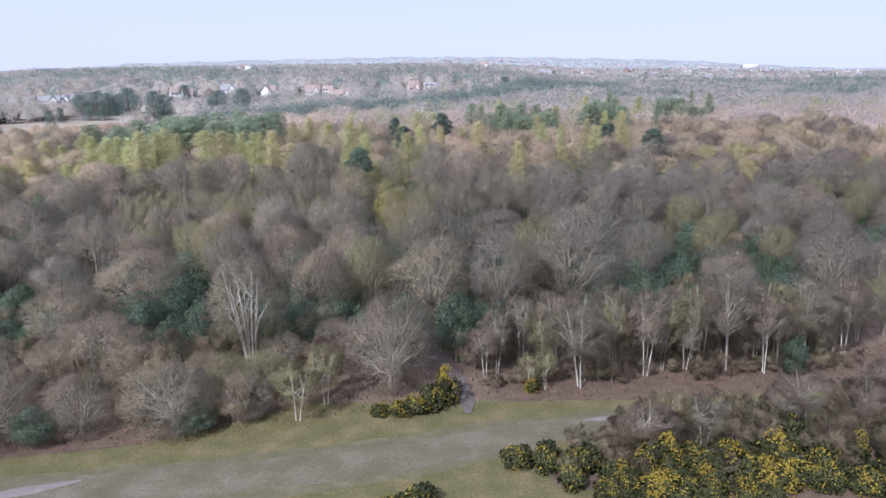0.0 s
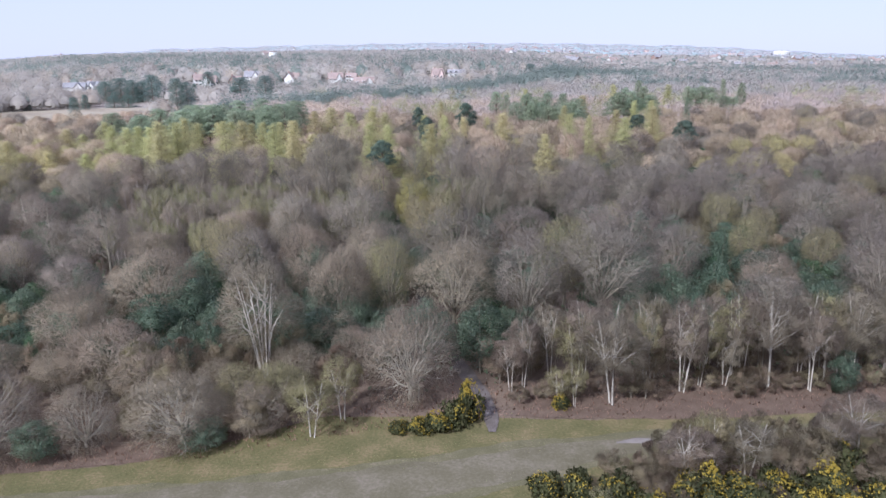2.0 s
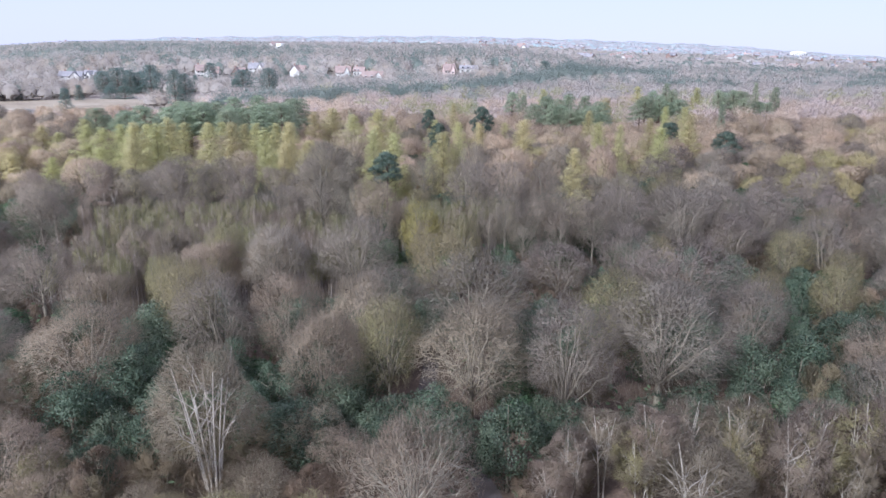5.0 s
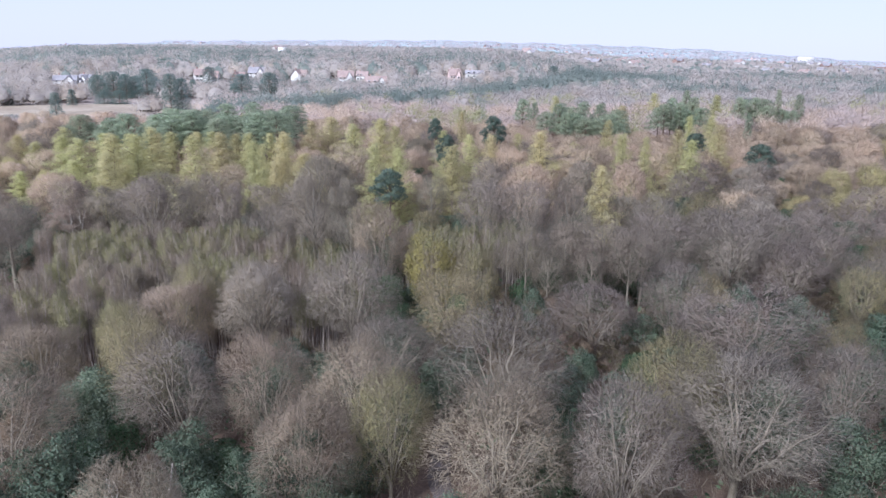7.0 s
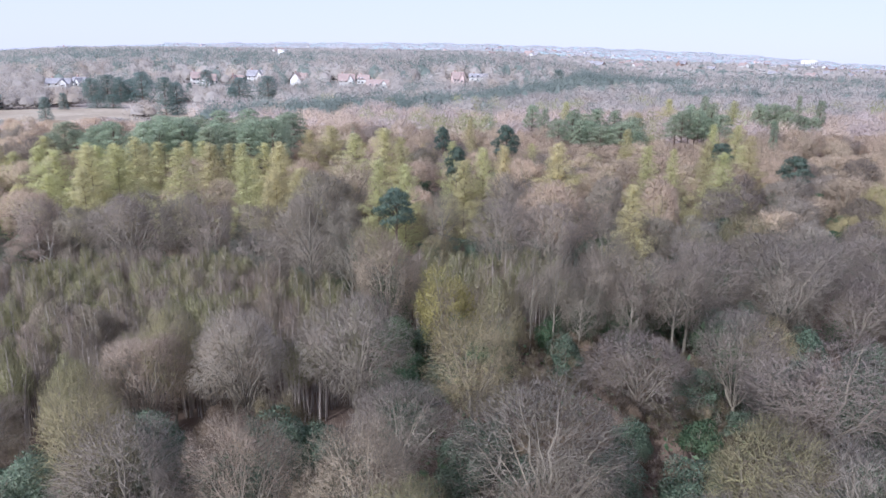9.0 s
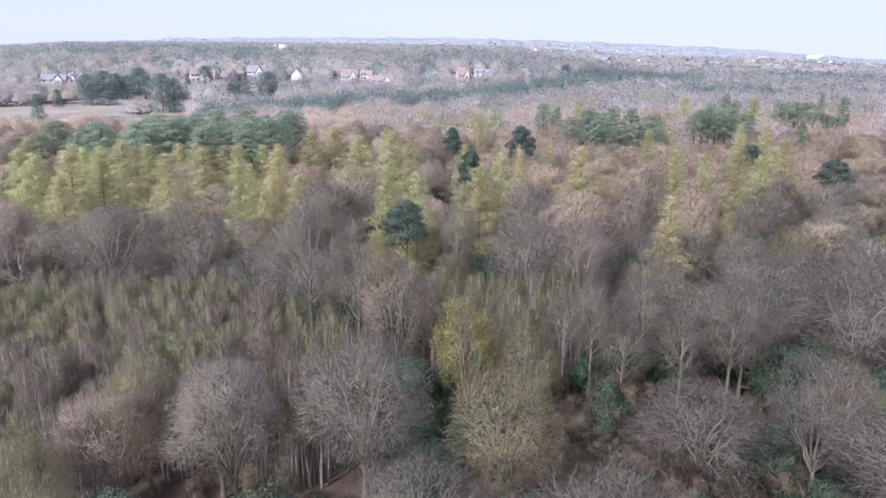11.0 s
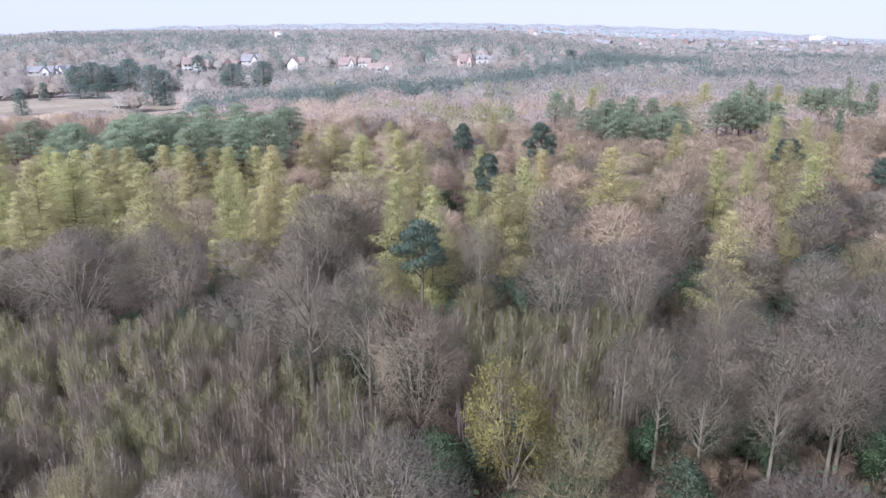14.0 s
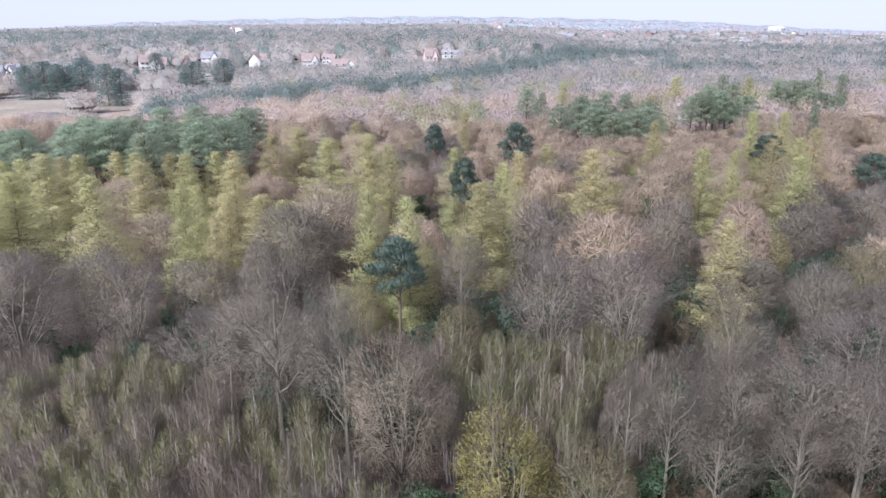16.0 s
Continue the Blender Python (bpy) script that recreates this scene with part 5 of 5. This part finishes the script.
for name, sel, mat, lab in (("bare_woodland", u < 0.75, "hill_haze_bare", "woods on the far hills, mauve-brown paled for haze"), ("pine_woodland", u >= 0.75, "hill_haze_pine", "evergreen woods on the far hills, paled blue for haze")):
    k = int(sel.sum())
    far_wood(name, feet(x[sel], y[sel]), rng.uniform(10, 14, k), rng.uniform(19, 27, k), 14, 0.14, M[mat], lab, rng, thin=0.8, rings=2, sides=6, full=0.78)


# ---- houses ----
def box(x0, x1, y0, y1, z0, z1):
    v = [(x, y, z) for x in (x0, x1) for y in (y0, y1) for z in (z0, z1)]
    f = [(0, 1, 3, 2), (4, 6, 7, 5), (0, 4, 5, 1), (2, 3, 7, 6), (0, 2, 6, 4), (1, 5, 7, 3)]
    return np.array(v, float), np.array(f)


def gable_walls(w, d, h, top):
    """Walls with a pointed gable at both ends of the ridge, which runs along x."""
    v, f = [], []
    for x in (-w / 2, w / 2):
        v += [(x, -d / 2, 0), (x, d / 2, 0), (x, d / 2, h), (x, 0, h + top), (x, -d / 2, h)]
    bm = bmesh.new()
    q = [bm.verts.new(c) for c in v]
    bm.faces.new(q[:5][::-1]), bm.faces.new(q[5:])
    for a, b in ((0, 1), (1, 2), (4, 0), (2, 3), (3, 4)):
        bm.faces.new((q[a], q[b], q[b + 5], q[a + 5]))
    return bm


def gable_roof(w, d, h, top, over=0.5, thick=0.25):
    bm = bmesh.new()
    k = top / (d / 2)
    ring = [(-d / 2 - over, h - over * k), (0, h + top), (d / 2 + over, h - over * k), (d / 2 + over, h - over * k + thick), (0, h + top + thick), (-d / 2 - over, h - over * k + thick)]
    ends = [[bm.verts.new((x, y, z)) for y, z in ring] for x in (-w / 2 - over, w / 2 + over)]
    for i in range(6):
        j = (i + 1) % 6
        bm.faces.new((ends[0][i], ends[0][j], ends[1][j], ends[1][i]))
    for e in ends:
        bm.faces.new((e[0], e[1], e[4], e[5])), bm.faces.new((e[1], e[2], e[3], e[4]))
    return bm


def made(name, bm, material):
    bmesh.ops.recalc_face_normals(bm, faces=bm.faces)
    me = bpy.data.meshes.new(name)
    bm.to_mesh(me)
    bm.free()
    me.materials.append(material)
    return me


def house(x, y, turn, w, d, h, top, wall, roof, label, group="houses among the trees", wing=True, windows=4):
    """A detached house: gabled body, crossing wing, roof slopes, chimney and windows."""
    ob = tagged(new("house"), label, "house", group)
    part("wall", made("wall", gable_walls(w, d, h, top), M[wall]), ob)
    part("roof", made("roof", gable_roof(w, d, h, top), M[roof]), ob)
    if wing:
        a = part("wing_wall", made("wing_wall", gable_walls(d * 0.95, w * 0.36, h * 1.02, top * 0.92), M[wall]), ob)
        b = part("wing_roof", made("wing_roof", gable_roof(d * 0.95, w * 0.36, h * 1.02, top * 0.92), M[roof]), ob)
        for o in (a, b):
            o.matrix_basis = pose(w * 0.22, -d * 0.3, 0, 0, 0, 90)
    v, f = box(-w * 0.3, -w * 0.3 + 1.1, 0.2, 1.1, h, h + top + 1.6)
    part("chimney", solid("chimney", v, f, M["brick"]), ob)
    fv, ff = box(-0.75, 0.75, -0.1, 0.06, 0, 1.5)
    pv, pf = box(-0.62, 0.62, -0.14, -0.1, 0.12, 1.38)
    fme, pme = solid("window", fv, ff, M["frame"]), solid("pane", pv, pf, M["glass"])
    for i in range(windows):
        wx = -w / 2 + w * 0.6 * (i % 2 + 0.6) / 2.2
        win = part("window", fme, ob)
        win.matrix_basis = pose(wx, -d / 2 - 0.02, 0.9 + 2.8 * (i // 2))
        part("pane", pme, win)
    if wing:
        win = part("window", fme, ob)
        win.matrix_basis = pose(w * 0.22, -d * 0.3 - d * 0.475 - 0.02, h * 0.55)
        part("pane", pme, win)
    ob.matrix_basis = pose(x, y, float(terrain(np.array(x), np.array(y))), 0, 0, turn)
    return ob


house(-98, 634, 75, 10, 8, 5.5, 4.5, "render", "tile", "white rendered house with a steep tiled gable")
house(-62, 638, 8, 12, 8, 5, 4.5, "render", "tile", "white gabled house with a brown tiled roof")
house(-50, 652, -5, 9, 7, 4, 3, "render", "tile", "low white outbuilding with a brown tiled roof", wing=False)
house(-37.4, 626, 5, 17, 8, 4, 4, "render", "tile", "long house with white walls and a pinkish tiled roof")
house(23, 650, 12, 9, 7, 6, 4.5, "pink_render", "tile", "pink rendered house with a red tiled roof")
house(41, 671, -4, 16, 8, 3.6, 2.4, "render", "slate", "low white house with a grey slate roof", wing=False)
house(-248, 575, 10, 15, 8, 5, 3, "render", "slate", "white house with a pale grey roof behind trees")
house(-238, 585, -20, 11, 8, 4.6, 3, "render", "slate", "white house with a pale grey roof behind trees")
house(-169, 622, 25, 10, 8, 5.4, 4, "render", "tile", "white house with a brown roof seen through trees")
house(-160, 617, 70, 8, 7, 5.4, 4, "render", "tile", "white gable end of a house among pines")
house(-131, 644, 0, 13, 8, 5, 4, "render", "slate", "pale house with a grey roof behind cedars")
house(-140, 614, 80, 8, 7, 5.4, 4.5, "brick", "tile", "brick house with a white gable behind trees")


def flat_block(x, y, w, d, h, turn, label, storeys):
    """A plain white flat-roofed building with rows of windows."""
    ob = tagged(new("building"), label, "building", "white buildings in the town")
    v, f = box(-w / 2, w / 2, -d / 2, d / 2, 0, h)
    part("wall", solid("wall", v, f, M["render"]), ob)
    v, f = box(-w / 2 - 0.3, w / 2 + 0.3, -d / 2 - 0.3, d / 2 + 0.3, h, h + 0.6)
    part("roof", solid("roof", v, f, M["frame"]), ob)
    fv, ff = box(-1.2, 1.2, -0.1, 0.05, 0, 1.6)
    me = solid("window", fv, ff, M["glass"])
    for k in range(storeys):
        for wx in np.arange(-w / 2 + 3, w / 2 - 2, 5.5):
            part("window", me, ob).matrix_basis = pose(wx, -d / 2 - 0.02, 1 + k * 3)
    ob.matrix_basis = pose(x, y, float(terrain(np.array(x), np.array(y))), 0, 0, turn)


flat_block(588, 1335, 46, 20, 7, 8, "long low white flat-roofed building at the town edge", 2)
flat_block(640, 1480, 30, 14, 8, -5, "white flat-roofed building at the town edge", 2)
flat_block(1122, 2278, 44, 22, 22, 0, "tall white block of flats in the town", 6)
flat_block(-166, 940, 8, 7, 15, 0, "pale tower block on the far hillside", 4)
rng = np.random.default_rng(44)
homes = []
for i, (wall, roof) in enumerate((("render", "slate"), ("render", "tile"), ("brick", "slate"), ("pink_render", "slate"))):
    homes.append(house(400 + 40 * i, 1700 + 60 * i, 20 * i, 14, 9, 6, 3.6, wall, roof, "small " + ("brick" if wall == "brick" else "pale rendered") + " town house under a pitched roof", "houses of the town", wing=i % 2 == 0, windows=2))
for i in range(110):
    az = radians(rng.uniform(4, 33) if i < 98 else rng.uniform(-30, 4))
    d = rng.uniform(1250, 3000)
    x, y = math.sin(az) * d, math.cos(az) * d
    ob = copy_thing(homes[i % 4], pose(x, y, float(terrain(np.array(x), np.array(y))) + 3.0 * (d > 1800), 0, 0, rng.uniform(0, 180)))
    k = rng.uniform(0.9, 1.5)
    ob.scale = (k, k, k)
